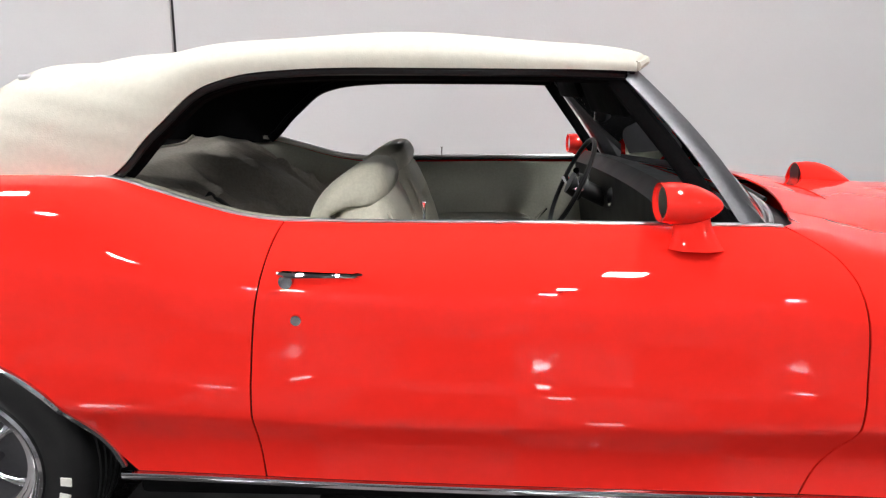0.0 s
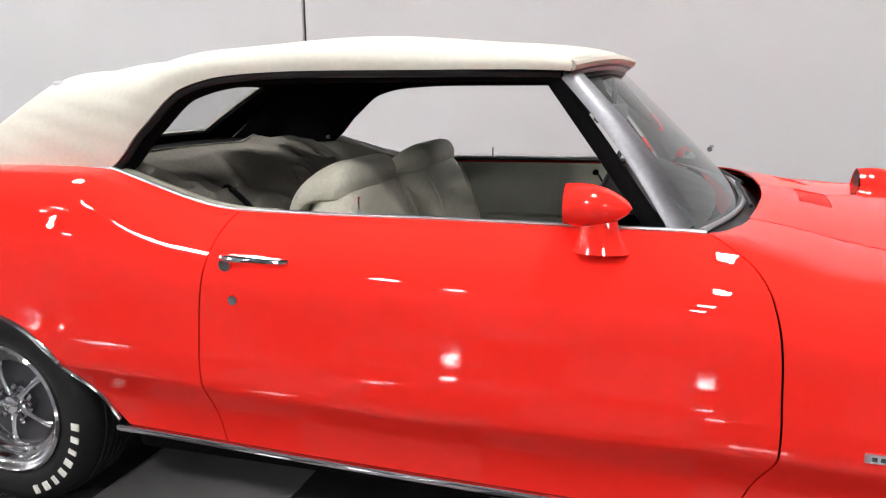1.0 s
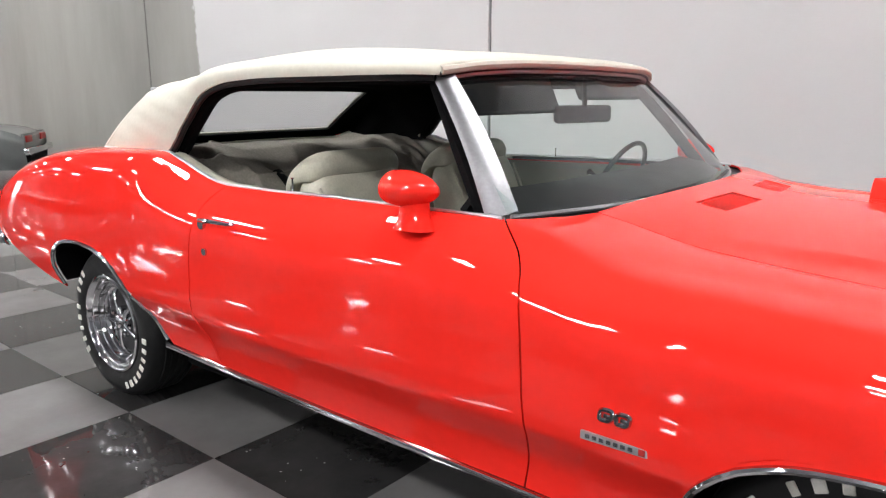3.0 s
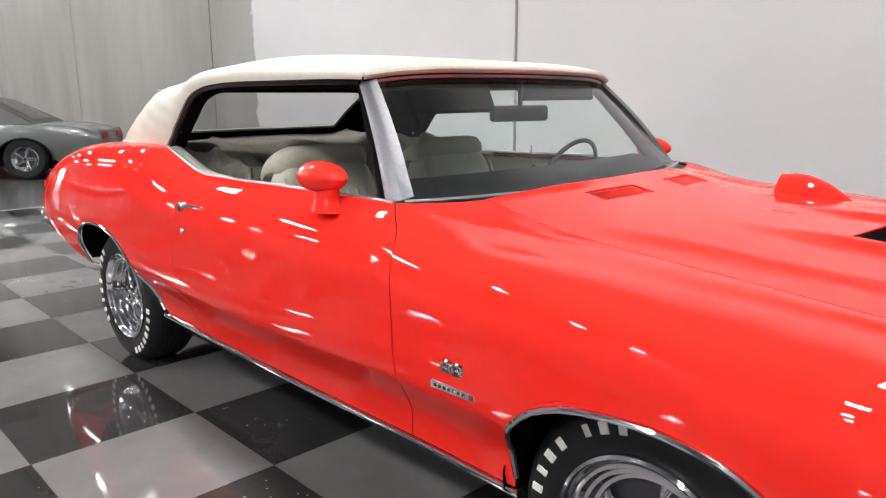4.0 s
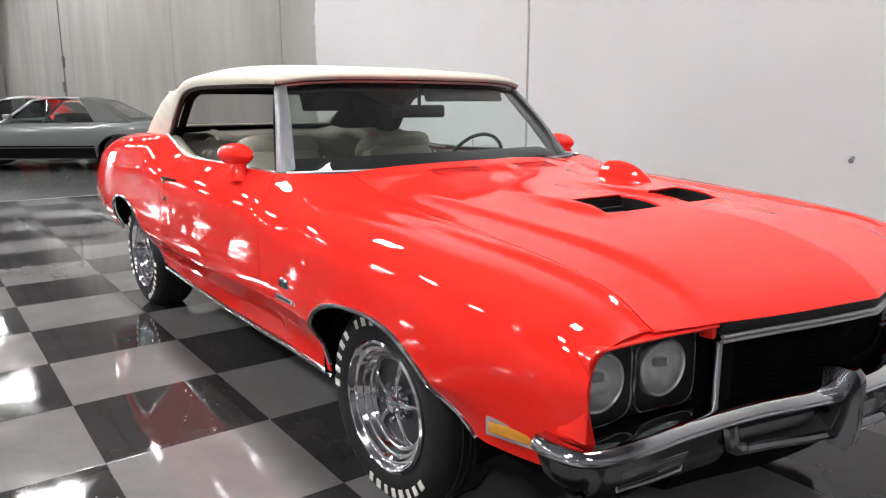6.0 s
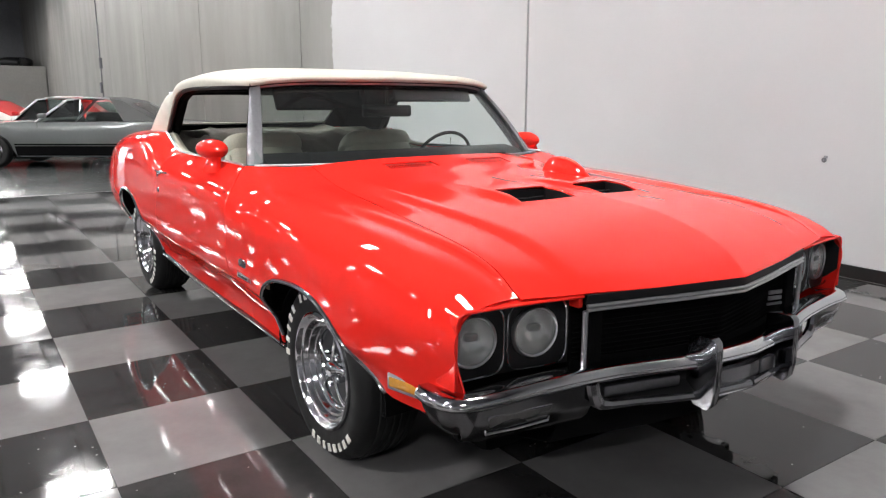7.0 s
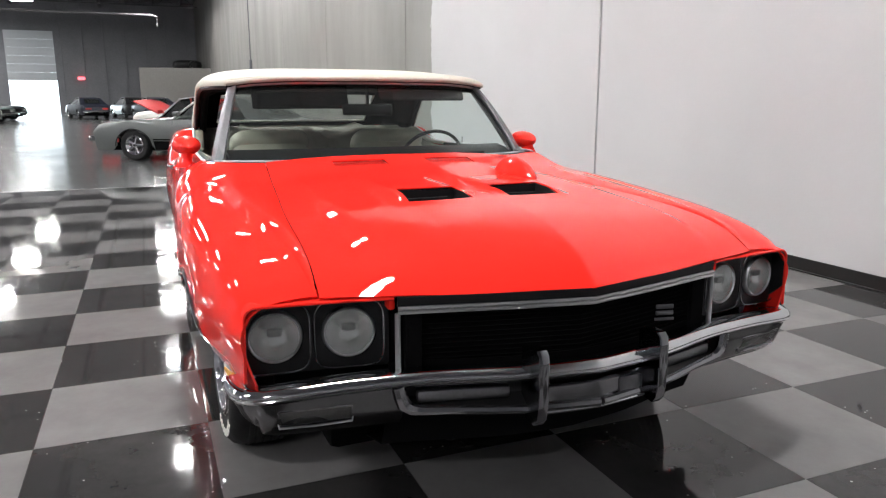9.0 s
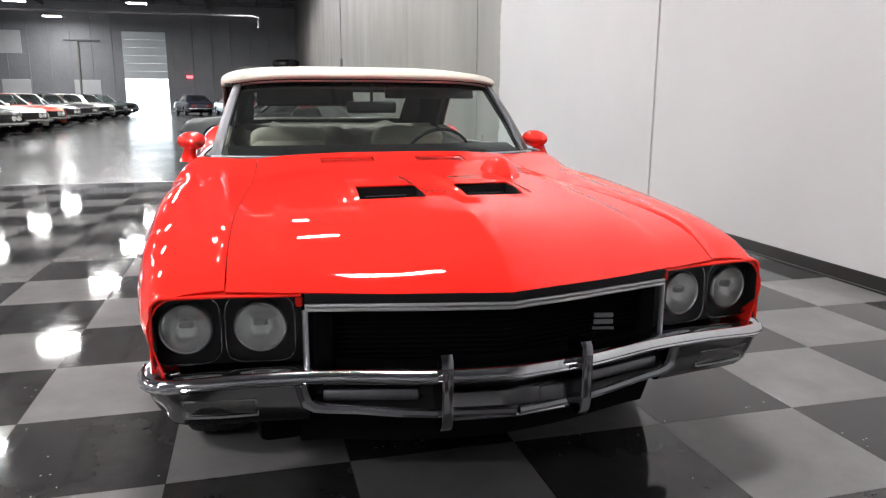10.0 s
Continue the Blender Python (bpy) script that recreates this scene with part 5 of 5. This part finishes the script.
def seat(w0, wide, label):
    """A high-backed front seat: cushion, reclined back, thick top roll that laps over it, welts and pleats."""
    back = [(-0.245, 0.54), (-0.275, 0.74), (-0.325, 0.88), (-0.375, 0.985), (-0.43, 1.02), (-0.49, 1.0), (-0.53, 0.92), (-0.515, 0.78), (-0.47, 0.60), (-0.36, 0.50)]
    roll = [(-0.390, 0.972), (-0.376, 1.026), (-0.402, 1.068), (-0.455, 1.070), (-0.520, 1.036), (-0.572, 0.985), (-0.600, 0.922), (-0.580, 0.895), (-0.540, 0.930), (-0.480, 0.955), (-0.430, 0.958)]
    bk = upholstered(back, w0, wide, "front_seat_back", convertible, label)
    upholstered(roll, w0, wide * 0.97, "head_roll", bk, "thick cream top roll", 0.12)
    for f in (-0.485, 0.485):
        part("seat_welt", tube([(x, w0 + wide * f, z) for x, z in ((-0.262, 0.60), (-0.285, 0.74), (-0.335, 0.88), (-0.372, 0.955))], 0.0055, 6, up=(0, 1, 0)), VINYL, bk)
    part("front_seat_cushion", pillow(bmesh.new(), (-0.12, w0, 0.52), (0.56, wide, 0.20), 0.5, 0.4, 28, 14), VINYL, convertible)
    for k in range(7):
        w = w0 + wide * (-0.30 + 0.10 * k)
        part("pleat", tube([(-0.251, w, 0.58), (-0.270, w, 0.70), (-0.308, w, 0.82), (-0.334, w, 0.89)], 0.009, 6), VINYL, bk)


seat(-0.385, 0.47, "cream vinyl front seat back")
seat(0.37, 0.47, "cream vinyl front seat back in shade")
part("rear_seat_back", pillow(bmesh.new(), (-1.26, 0, 0.75), (0.20, 1.28, 0.46), 0.5, 0.35, 36, 16, Matrix.Rotation(radians(-14), 4, "Y")), VINYL, convertible, "cream vinyl rear bench back")
part("rear_seat_cushion", pillow(bmesh.new(), (-0.98, 0, 0.52), (0.50, 1.30, 0.20), 0.5, 0.35, 36, 14), VINYL, convertible)

# top boot cloth heaped over the rear bench
def drape(a, b):
    w = lerp(-0.74, 0.72, a)
    prof = [(-1.50, 0.93), (-1.37, 1.03), (-1.25, 1.078), (-1.14, 1.052), (-0.99, 0.968), (-0.87, 0.890), (-0.79, 0.81), (-0.74, 0.72), (-0.70, 0.62)]
    i = min(int(b * 8), 7)
    s = b * 8 - i
    x, z = lerp(prof[i][0], prof[i + 1][0], s), lerp(prof[i][1], prof[i + 1][1], s)
    # a stretched slope with a few long, sharp pulls running down from the top edge
    q = w * 3.1 - b * 1.7 + 0.5 * noise.noise(Vector((w * 1.8, b * 1.9, 3.1)))
    pull = 1 - min(abs(noise.noise(Vector((q, b * 0.8, 0.4)))) * 3.2, 1.2)
    crease = 1 - min(abs(noise.noise(Vector((w * 5.0 + b * 5.0, b * 3.0 - w * 3.0, 4.4)))) * 3.4, 1.0)
    lift = smooth(0.30, 0.55, b)
    z += 0.046 * lift * pull + 0.024 * lift * crease * crease + 0.012 * noise.noise(Vector((w * 2.4, b * 2.2, 8.0))) * smooth(0.05, 0.25, b)
    x += 0.030 * lift * pull
    # a pinched peak with a flap, and the ridge beside the opening
    for at, mid, wide, high in ((0.40, 0.27, 0.06, 0.022), (-0.42, 0.28, 0.05, 0.012), (-0.50, 0.48, 0.06, 0.035), (0.02, 0.45, 0.07, 0.022)):
        lean = w - at - 0.5 * (b - mid)
        z += high * max(0.0, 1 - abs(lean) / (wide * (1.8 if lean < 0 else 0.8))) ** 1.2 * smooth(mid - 0.14, mid, b) * smooth(mid + 0.26, mid, b)
    # dark openings where the cloth is folded under
    for at, mid, rw, rb, deep in ((-0.555, 0.345, 0.085, 0.085, 0.18), (-0.57, 0.585, 0.11, 0.055, 0.16), (-0.315, 0.515, 0.022, 0.045, 0.06), (0.12, 0.66, 0.03, 0.10, 0.05)):
        d = math.hypot((w - at - 0.25 * (b - mid)) / rw, (b - mid) / rb)
        z -= deep * smooth(1.05, 0.80, d)
    return x, w, z - 0.014


cloth = thing("boot_cover", (0, CAR_Y, 0), CAR_TURN, label="crumpled taupe cloth top cover heaped over the rear seat", category="cover")
part("cloth", sheet(spread(0, 1, 150), spread(0, 1, 90), drape), CLOTH, cloth, thick=0.006, sharp=90)
part("piping", tube([tuple(Vector(drape(a, 0.25)) + Vector((0, 0, 0.004))) for a in spread(0.20, 0.78, 60)], 0.005, 6), VINYL, cloth, "pale piping along the cover edge")
part("strap", tube([tuple(Vector(drape(0.28, b)) + Vector((0, 0, 0.012))) for b in spread(0.5, 0.85, 10)], 0.012, 6, flat=(1.8, 0.4)), BLACK, cloth, "dark strap")


# ---- wheels ----
def road_wheel(parent, hx, side, hub_w, R=0.325, W=0.215, spin=0.0, letters=True):
    """Tyre, deep bright rim, five forked spokes, nuts and cap; the outer face looks along -y before it is turned."""
    root = part("tyre", lathe([(0.205, 0.0), (0.215, -0.006), (0.235, -0.012), (0.265, -0.016), (0.292, -0.010), (0.310, 0.006), (R - 0.004, 0.024), (R, 0.05), (R, W / 2 + 0.0), (R, W - 0.05), (R - 0.004, W - 0.024), (0.30, W), (0.24, W + 0.008), (0.20, W - 0.01)], 64), RUBBER, parent, "black tyre with raised white sidewall marks")
    root.matrix_basis = Matrix.Translation((hx, side * hub_w, R)) @ Matrix.Rotation(0 if side < 0 else math.pi, 4, "Z") @ Matrix.Rotation(radians(spin), 4, "Y")
    for r in (R - 0.0,):
        for k in range(5):
            part("tread_rib", lathe([(R + 0.001, 0.045 + 0.028 * k), (R + 0.005, 0.048 + 0.028 * k), (R + 0.005, 0.062 + 0.028 * k), (R + 0.001, 0.065 + 0.028 * k)], 48), RUBBER, root)
    rim = part("rim", lathe([(0.206, -0.004), (0.204, -0.013), (0.196, -0.017), (0.189, -0.012), (0.185, -0.001), (0.179, 0.004), (0.171, 0.005), (0.167, 0.013), (0.163, 0.020), (0.154, 0.021), (0.150, 0.030), (0.146, 0.037), (0.137, 0.038), (0.131, 0.046), (0.128, 0.060)], 64), CHROME, root, "deep stepped chrome rim")
    rim.matrix_basis = Matrix.Diagonal((1.03, 1.0, 1.03, 1.0))
    part("rim_barrel", lathe([(0.0005, 0.062), (0.10, 0.060), (0.130, 0.058)], 40), GUNMETAL, rim)
    for k in range(5):
        face = bmesh.new()
        a0 = 2 * math.pi * k / 5 + math.pi / 2
        pts = [(0.026, 0.036), (0.050, 0.034), (0.085, 0.036), (0.115, 0.042), (0.134, 0.052)]
        tube([(math.cos(a0) * r, y, math.sin(a0) * r) for r, y in pts], [0.016, 0.0085, 0.0075, 0.010, 0.016], 8, bm=face, up=(0, 1, 0), flat=(1.0, 0.6))
        part("spoke", face, CHROME, rim, "chrome spoke", sharp=60)
    part("centre_cap", lathe([(0.001, 0.012), (0.016, 0.013), (0.026, 0.018), (0.031, 0.028), (0.036, 0.045), (0.052, 0.052)], 30), CHROME, rim, "chrome centre cap")
    for k in range(5):
        a0 = 2 * math.pi * (k + 0.5) / 5 + math.pi / 2
        part("wheel_nut", tube([(math.cos(a0) * 0.058, 0.060, math.sin(a0) * 0.058), (math.cos(a0) * 0.058, 0.030, math.sin(a0) * 0.058), (math.cos(a0) * 0.058, 0.024, math.sin(a0) * 0.058)], [0.011, 0.011, 0.006], 6, up=(1, 0, 0)), CHROME, rim)
    if letters:
        for mid, count, step in ((170, 5, 10.5), (121, 3, 10.0), (-62, 8, 9.2)):
            for k in range(count):
                a = radians(mid - (k - (count - 1) / 2) * step)
                q = Matrix.Rotation(-a + math.pi / 2, 4, "Y")
                part("sidewall_mark", one_block((math.cos(a) * 0.270, -0.0155, math.sin(a) * 0.270), (0.017 + 0.007 * ((k * 5 + count) % 3) / 2, 0.005, 0.029), 0.002, q, 1), LETTER, root, "raised white sidewall mark")
    return root


for side in (-1, 1):
    road_wheel(convertible, 1.376, side, 0.915, R=0.321, spin=10)
    road_wheel(convertible, -1.437, side, 0.850, spin=-25)


# ---- the other cars of the hall ----
def parked_car(at, turn, paint, roof_paint, label, stripe=None, length=4.9, height=1.36, coupe=True, lid=None, drop=0.0):
    """A parked car of the period: sides with wheel arches, hood and deck, glasshouse, roof, bumpers, lamps, wheels."""
    car = thing("parked_car", at, turn, label, "car", "parked cars")
    h, wmax = length / 2, 0.93
    fx, rx, R = h - 0.98, -h + 1.12, 0.325
    top = curve([-h, -h + 0.25, -h + 0.9, -0.9, 0.4, 0.9, h - 0.5, h - 0.12, h], [z - drop for z in (0.74, 0.86, 0.93, 0.93, 0.92, 0.92, 0.86, 0.80, 0.70)])
    plan = curve([-h, -h + 0.4, -0.8, 0.8, h - 0.4, h], [0.80, 0.90, wmax, wmax, 0.90, 0.80])

    def low(x):
        for c in (fx, rx):
            if abs(x - c) < 0.41:
                return max(0.28 - drop, 0.30 + math.sqrt(max(0.41 ** 2 - (x - c) ** 2, 0)) * 0.86)
        return 0.28 - drop

    def width(x, z):
        return plan(x) - 0.05 * max((z - 0.6) / 0.35, 0) ** 2 - 0.07 * max((0.55 - z) / 0.27, 0) ** 1.6

    xs = sorted(set(spread(-h, h, 36) + [c + d for c in (fx, rx) for d in (-0.409, -0.395, -0.37, -0.30, -0.2, -0.1, 0, 0.1, 0.2, 0.30, 0.37, 0.395, 0.409)]))
    for side in (-1, 1):
        def at_side(x, u):
            z = lerp(low(x), top(x), u)
            return x, side * (width(x, z) - 0.05 * smooth(0.88, 1.0, u)), z
        part("body_side", sheet(xs, spread(0, 1, 12), at_side), paint, car, thick=0.008)
        if stripe:
            for z0, z1 in ((0.235, 0.415), (0.43, 0.46)):
                part("side_stripe", sheet([x for x in xs if abs(x - fx) > 0.42 and abs(x - rx) > 0.42 and rx < x < fx], [z0, z1], lambda x, z: (x, side * (width(x, z) + 0.009), z)), stripe, car, "dark lower side stripe", thick=0.002)
        if stripe:
            part("sill_moulding", tube([(x, side * (width(x, 0.24) + 0.012), 0.222) for x in spread(rx + 0.44, fx - 0.44, 8)], 0.009, 6), CHROME, car, "bright sill moulding")
        for c in (fx, rx):
            lip = [(c + 0.415 * math.cos(a), side * (width(c + 0.41 * math.cos(a), 0.5) + 0.006), 0.30 + 0.355 * math.sin(a)) for a in [math.pi * k / 18 for k in range(19)]]
            part("wheel_lip", tube(lip, 0.012, 6, up=(0, 1, 0)), BLACK if stripe else CHROME, car)
        part("belt_trim", tube([(x, side * (width(x, top(x)) - 0.045), top(x) + 0.004) for x in spread(-1.6, 0.75, 14)], 0.008, 6), CHROME, car)
        part("door_seam", tube([(0.62, side * (width(0.62, z) + 0.001), z) for z in (0.35, 0.5, 0.7, 0.86)], 0.004, 5), BLACK, car)
        part("side_mirror", pillow(bmesh.new(), (0.48, side * 0.98, 0.97), (0.14, 0.12, 0.09)), paint, car)
    part("hood", sheet(spread(0.62, h, 14), spread(-1, 1, 11), lambda x, f: (x, f * (plan(x) - 0.10), top(x) + 0.03 * (1 - f * f))), paint, car, thick=0.006)
    part("deck", sheet(spread(-h, -1.25, 10), spread(-1, 1, 11), lambda x, f: (x, f * (plan(x) - 0.10), top(x) + 0.02 * (1 - f * f))), paint, car, thick=0.006)
    fr = part("front_panel", one_block((h - 0.04, 0, 0.58), (0.06, 1.50, 0.26), 0.03), BLACK, car, "dark grille panel")
    rr = part("rear_panel", one_block((-h + 0.03, 0, 0.62), (0.05, 1.50, 0.26), 0.03), paint, car)
    part("front_bumper", one_block((h + 0.03, 0, 0.46), (0.10, 1.78, 0.11), 0.04), CHROME, car)
    part("rear_bumper", one_block((-h - 0.03, 0, 0.48), (0.10, 1.74, 0.11), 0.04), CHROME, car)
    for w in (-0.62, -0.44, 0.44, 0.62):
        part("headlight", tube([(h - 0.02, w, 0.62), (h + 0.005, w, 0.62)], [0.085, 0.078], 20), REFLECTOR, fr)
    for w in (-0.5, 0.5):
        part("tail_lamp", one_block((-h, w, 0.66), (0.04, 0.36, 0.10), 0.01), RED_DARK, rr)
    part("underbody", one_block((0, 0, 0.28), (length - 0.5, 1.5, 0.14), 0.03), MATT, car)
    # glasshouse
    tail = -1.55 if coupe else -1.25
    line = [(0.72, 0.90 - drop), (0.18, height - 0.04), (-0.15, height), (-0.62, height - 0.01), (-0.85, height - 0.05), (tail, 0.93 - drop)]

    def wall(i, f):
        x, z = line[i]
        s = (z - 0.90 + drop) / (height - 0.90 + drop)
        return x, f * lerp(0.82, 0.60, s), z + 0.025 * (1 - f * f) * s
    fs = spread(-1, 1, 9)
    ws = part("windscreen", sheet([0, 1], fs, wall), GLASS, car)
    part("roof", sheet([1, 2, 3, 4] + ([5] if coupe else []), fs, wall), roof_paint, car, thick=0.012)
    if not coupe:
        part("rear_screen", sheet([4, 5], fs, wall), GLASS, car)
    else:
        part("rear_screen", sheet([4.15, 4.85], spread(-0.62, 0.62, 5), lambda i, f: tuple(Vector(wall(4, f)).lerp(Vector(wall(5, f)), i - 4) + Vector((-0.012, 0, 0.012)))), GLASS, car, thick=0.002)
    for side in (-1, 1):
        a, b, c, d = Vector(wall(0, side)), Vector(wall(1, side)), Vector(wall(3, side)), Vector((-0.95, side * 0.82, 0.92 - drop))
        dn = Vector((0.55, side * 0.825, 0.92 - drop))
        g = bmesh.new()
        g.faces.new([g.verts.new(p) for p in (dn, b + Vector((0.02, 0, -0.05)), c + Vector((0, 0, -0.05)), d)])
        sg = part("side_glass", g, GLASS, car)
        q = bmesh.new()
        q.faces.new([q.verts.new(p) for p in (c + Vector((0, 0, -0.0)), d + Vector((-0.0, 0, -0.02)), Vector((tail, side * 0.80, 0.92 - drop)), Vector(wall(4, side)))])
        part("rear_pillar", q, roof_paint, car, thick=0.01)
        part("front_pillar", tube([tuple(a), tuple(b)], 0.022, 6), BRUSHED, car)
        part("roof_drip", tube([tuple(b), tuple(wall(2, side)), tuple(c)], 0.016, 6), BRUSHED, car)
    part("seats", pillow(bmesh.new(), (-0.25, 0, 0.80), (0.3, 1.3, 0.46), 0.5, 0.4), BLACK, car)
    part("interior", one_block((-0.2, 0, 0.62), (1.8, 1.5, 0.40), 0.05), MATT, car)
    if lid:
        part("open_hood", sheet(spread(0, 1, 8), spread(-1, 1, 7), lambda s, f: (0.80 + 0.62 * s, f * 0.58, 0.91 + 0.30 * s + 0.03 * (1 - f * f))), lid, car, "raised hood", thick=0.02)
    for c in (fx, rx):
        for side in (-1, 1):
            t = part("tyre", lathe([(0.20, 0.0), (0.24, -0.012), (0.29, -0.010), (R - 0.005, 0.02), (R, 0.04), (R, 0.17), (R - 0.005, 0.19), (0.2, 0.2)], 36), RUBBER, car)
            t.matrix_basis = Matrix.Translation((c, side * 0.895, R)) @ Matrix.Rotation(0 if side < 0 else math.pi, 4, "Z")
            rim = part("rim", lathe([(0.204, -0.002), (0.195, -0.010), (0.178, 0.006), (0.16, 0.03), (0.13, 0.05)], 36), CHROME, t)
            for k in range(5):
                a0 = 2 * math.pi * k / 5
                part("spoke", tube([(math.cos(a0) * 0.02, 0.015, math.sin(a0) * 0.02), (math.cos(a0) * 0.17, 0.02, math.sin(a0) * 0.17)], [0.035, 0.022], 6, up=(0, 1, 0), flat=(1.0, 0.5)), CHROME, rim)
            part("rim_well", lathe([(0.001, 0.055), (0.15, 0.055)], 24), GUNMETAL, rim)
    return car


def enamel(name, color):
    return plain(name, color, rough=0.35, coat=0.8, vary=0.06, scale=2.0, metal=0.0)


SILVER = plain("silver_car_paint", (0.14, 0.151, 0.148), rough=0.34, metal=0.35, coat=0.8, vary=0.05, scale=2.0)
VINYLROOF = plain("dark_vinyl_roof", (0.06, 0.062, 0.062), rough=0.6, vary=0.1, bump=0.2)
P_BLACK, P_WHITE, P_ORANGE, P_GREY, P_BLUE, P_GREEN = enamel("black_paint", (0.012, 0.012, 0.014)), enamel("white_paint", (0.62, 0.61, 0.57)), enamel("orange_paint", (0.62, 0.07, 0.03)), enamel("grey_paint", (0.20, 0.21, 0.22)), enamel("navy_paint", (0.012, 0.015, 0.028)), enamel("green_paint", (0.03, 0.055, 0.05))

parked_car((-12.19, 1.38, 0), 237.5, SILVER, VINYLROOF, "silver coupe with dark vinyl roof and black lower stripe", stripe=MATT, length=5.0, height=1.29, drop=0.07)
crimson = enamel("crimson_paint", (0.50, 0.02, 0.02))
parked_car((-15.1, 1.15, 0), 238, crimson, crimson, "red coupe with its hood raised standing behind the silver one", length=4.6, height=1.30, drop=0.14, lid=crimson)
parked_car((-22.6, 2.0, 0), 243, P_WHITE, P_WHITE, "white coupe standing in the row along the concrete wall", length=4.8)
LEFT = [(-20.2, -8.6, P_BLACK, P_BLACK, "black coupe in the row across the hall"), (-23.8, -8.8, P_WHITE, P_BLACK, "cream hardtop with dark roof in the row across the hall"), (-26.8, -8.9, P_ORANGE, P_ORANGE, "orange-red coupe in the row across the hall"), (-30.4, -9.1, P_BLACK, P_WHITE, "black car with white roof in the row across the hall"), (-34.4, -9.2, P_BLACK, P_BLACK, "black coupe in the row across the hall"), (-38.6, -9.2, P_WHITE, P_WHITE, "white coupe in the row across the hall"), (-43, -9.2, P_GREEN, P_GREEN, "dark green coupe in the row across the hall"), (-48, -9.3, P_BLACK, P_BLACK, "black coupe in the row across the hall")]
for x, y, p, r, text in LEFT:
    parked_car((x, y, 0), 56 + (x * 7 % 5), p, r, text, length=4.8)
for x, y, p, text in ((-50, -3.6, P_BLUE, "dark blue coupe near the far wall"), (-50.5, -0.9, P_BLACK, "black coupe near the far wall"), (-46.5, 0.5, P_BLUE, "navy coupe near the far wall")):
    parked_car((x, y, 0), 197, p, p, text, length=4.7)

# ---- floor tiles, laid in a chequer ----
def tile_mesh(name, material):
    bm = bmesh.new()
    s, h = TILE / 2 - 0.0012, 0.004
    lo = [bm.verts.new((x * s, y * s, -0.006)) for x, y in ((-1, -1), (1, -1), (1, 1), (-1, 1))]
    mid = [bm.verts.new((x * s, y * s, -0.0003)) for x, y in ((-1, -1), (1, -1), (1, 1), (-1, 1))]
    top = [bm.verts.new((x * (s - 0.0004), y * (s - 0.0004), 0.0)) for x, y in ((-1, -1), (1, -1), (1, 1), (-1, 1))]
    for a, b in ((lo, mid), (mid, top)):
        for i in range(4):
            bm.faces.new((a[i], a[(i + 1) % 4], b[(i + 1) % 4], b[i]))
    bm.faces.new(top)
    me = bpy.data.meshes.new(name)
    bm.to_mesh(me)
    bm.free()
    me.materials.append(material)
    return me


tile_meshes = {0: tile_mesh("tile", TILE_LIGHT), 1: tile_mesh("tile", TILE_DARK)}
rest = {0: bmesh.new(), 1: bmesh.new()}
rows_y = int(round(WALL_Y / TILE))
for i in range(TILES_X0, TILES_X1 + 1):
    for j in range(TILES_Y0, rows_y):
        kind = (i + j) % 2
        c = ((i + 0.5) * TILE, (j + 0.5) * TILE, 0.0)
        if -12 <= i <= 6 and -6 <= j <= 6 and len(floor.children) < 300:
            ob = new("tile", tile_meshes[kind])
            ob.location = c
            ob.parent = floor
        else:
            block(rest[kind], (c[0], c[1], -0.003), (TILE - 0.0024, TILE - 0.0024, 0.006))
for kind, bm in rest.items():
    ob = link("tile_field", bm, (TILE_LIGHT, TILE_DARK)[kind], False)
    ob.parent = floor
    ob["kind"] = "stuff"
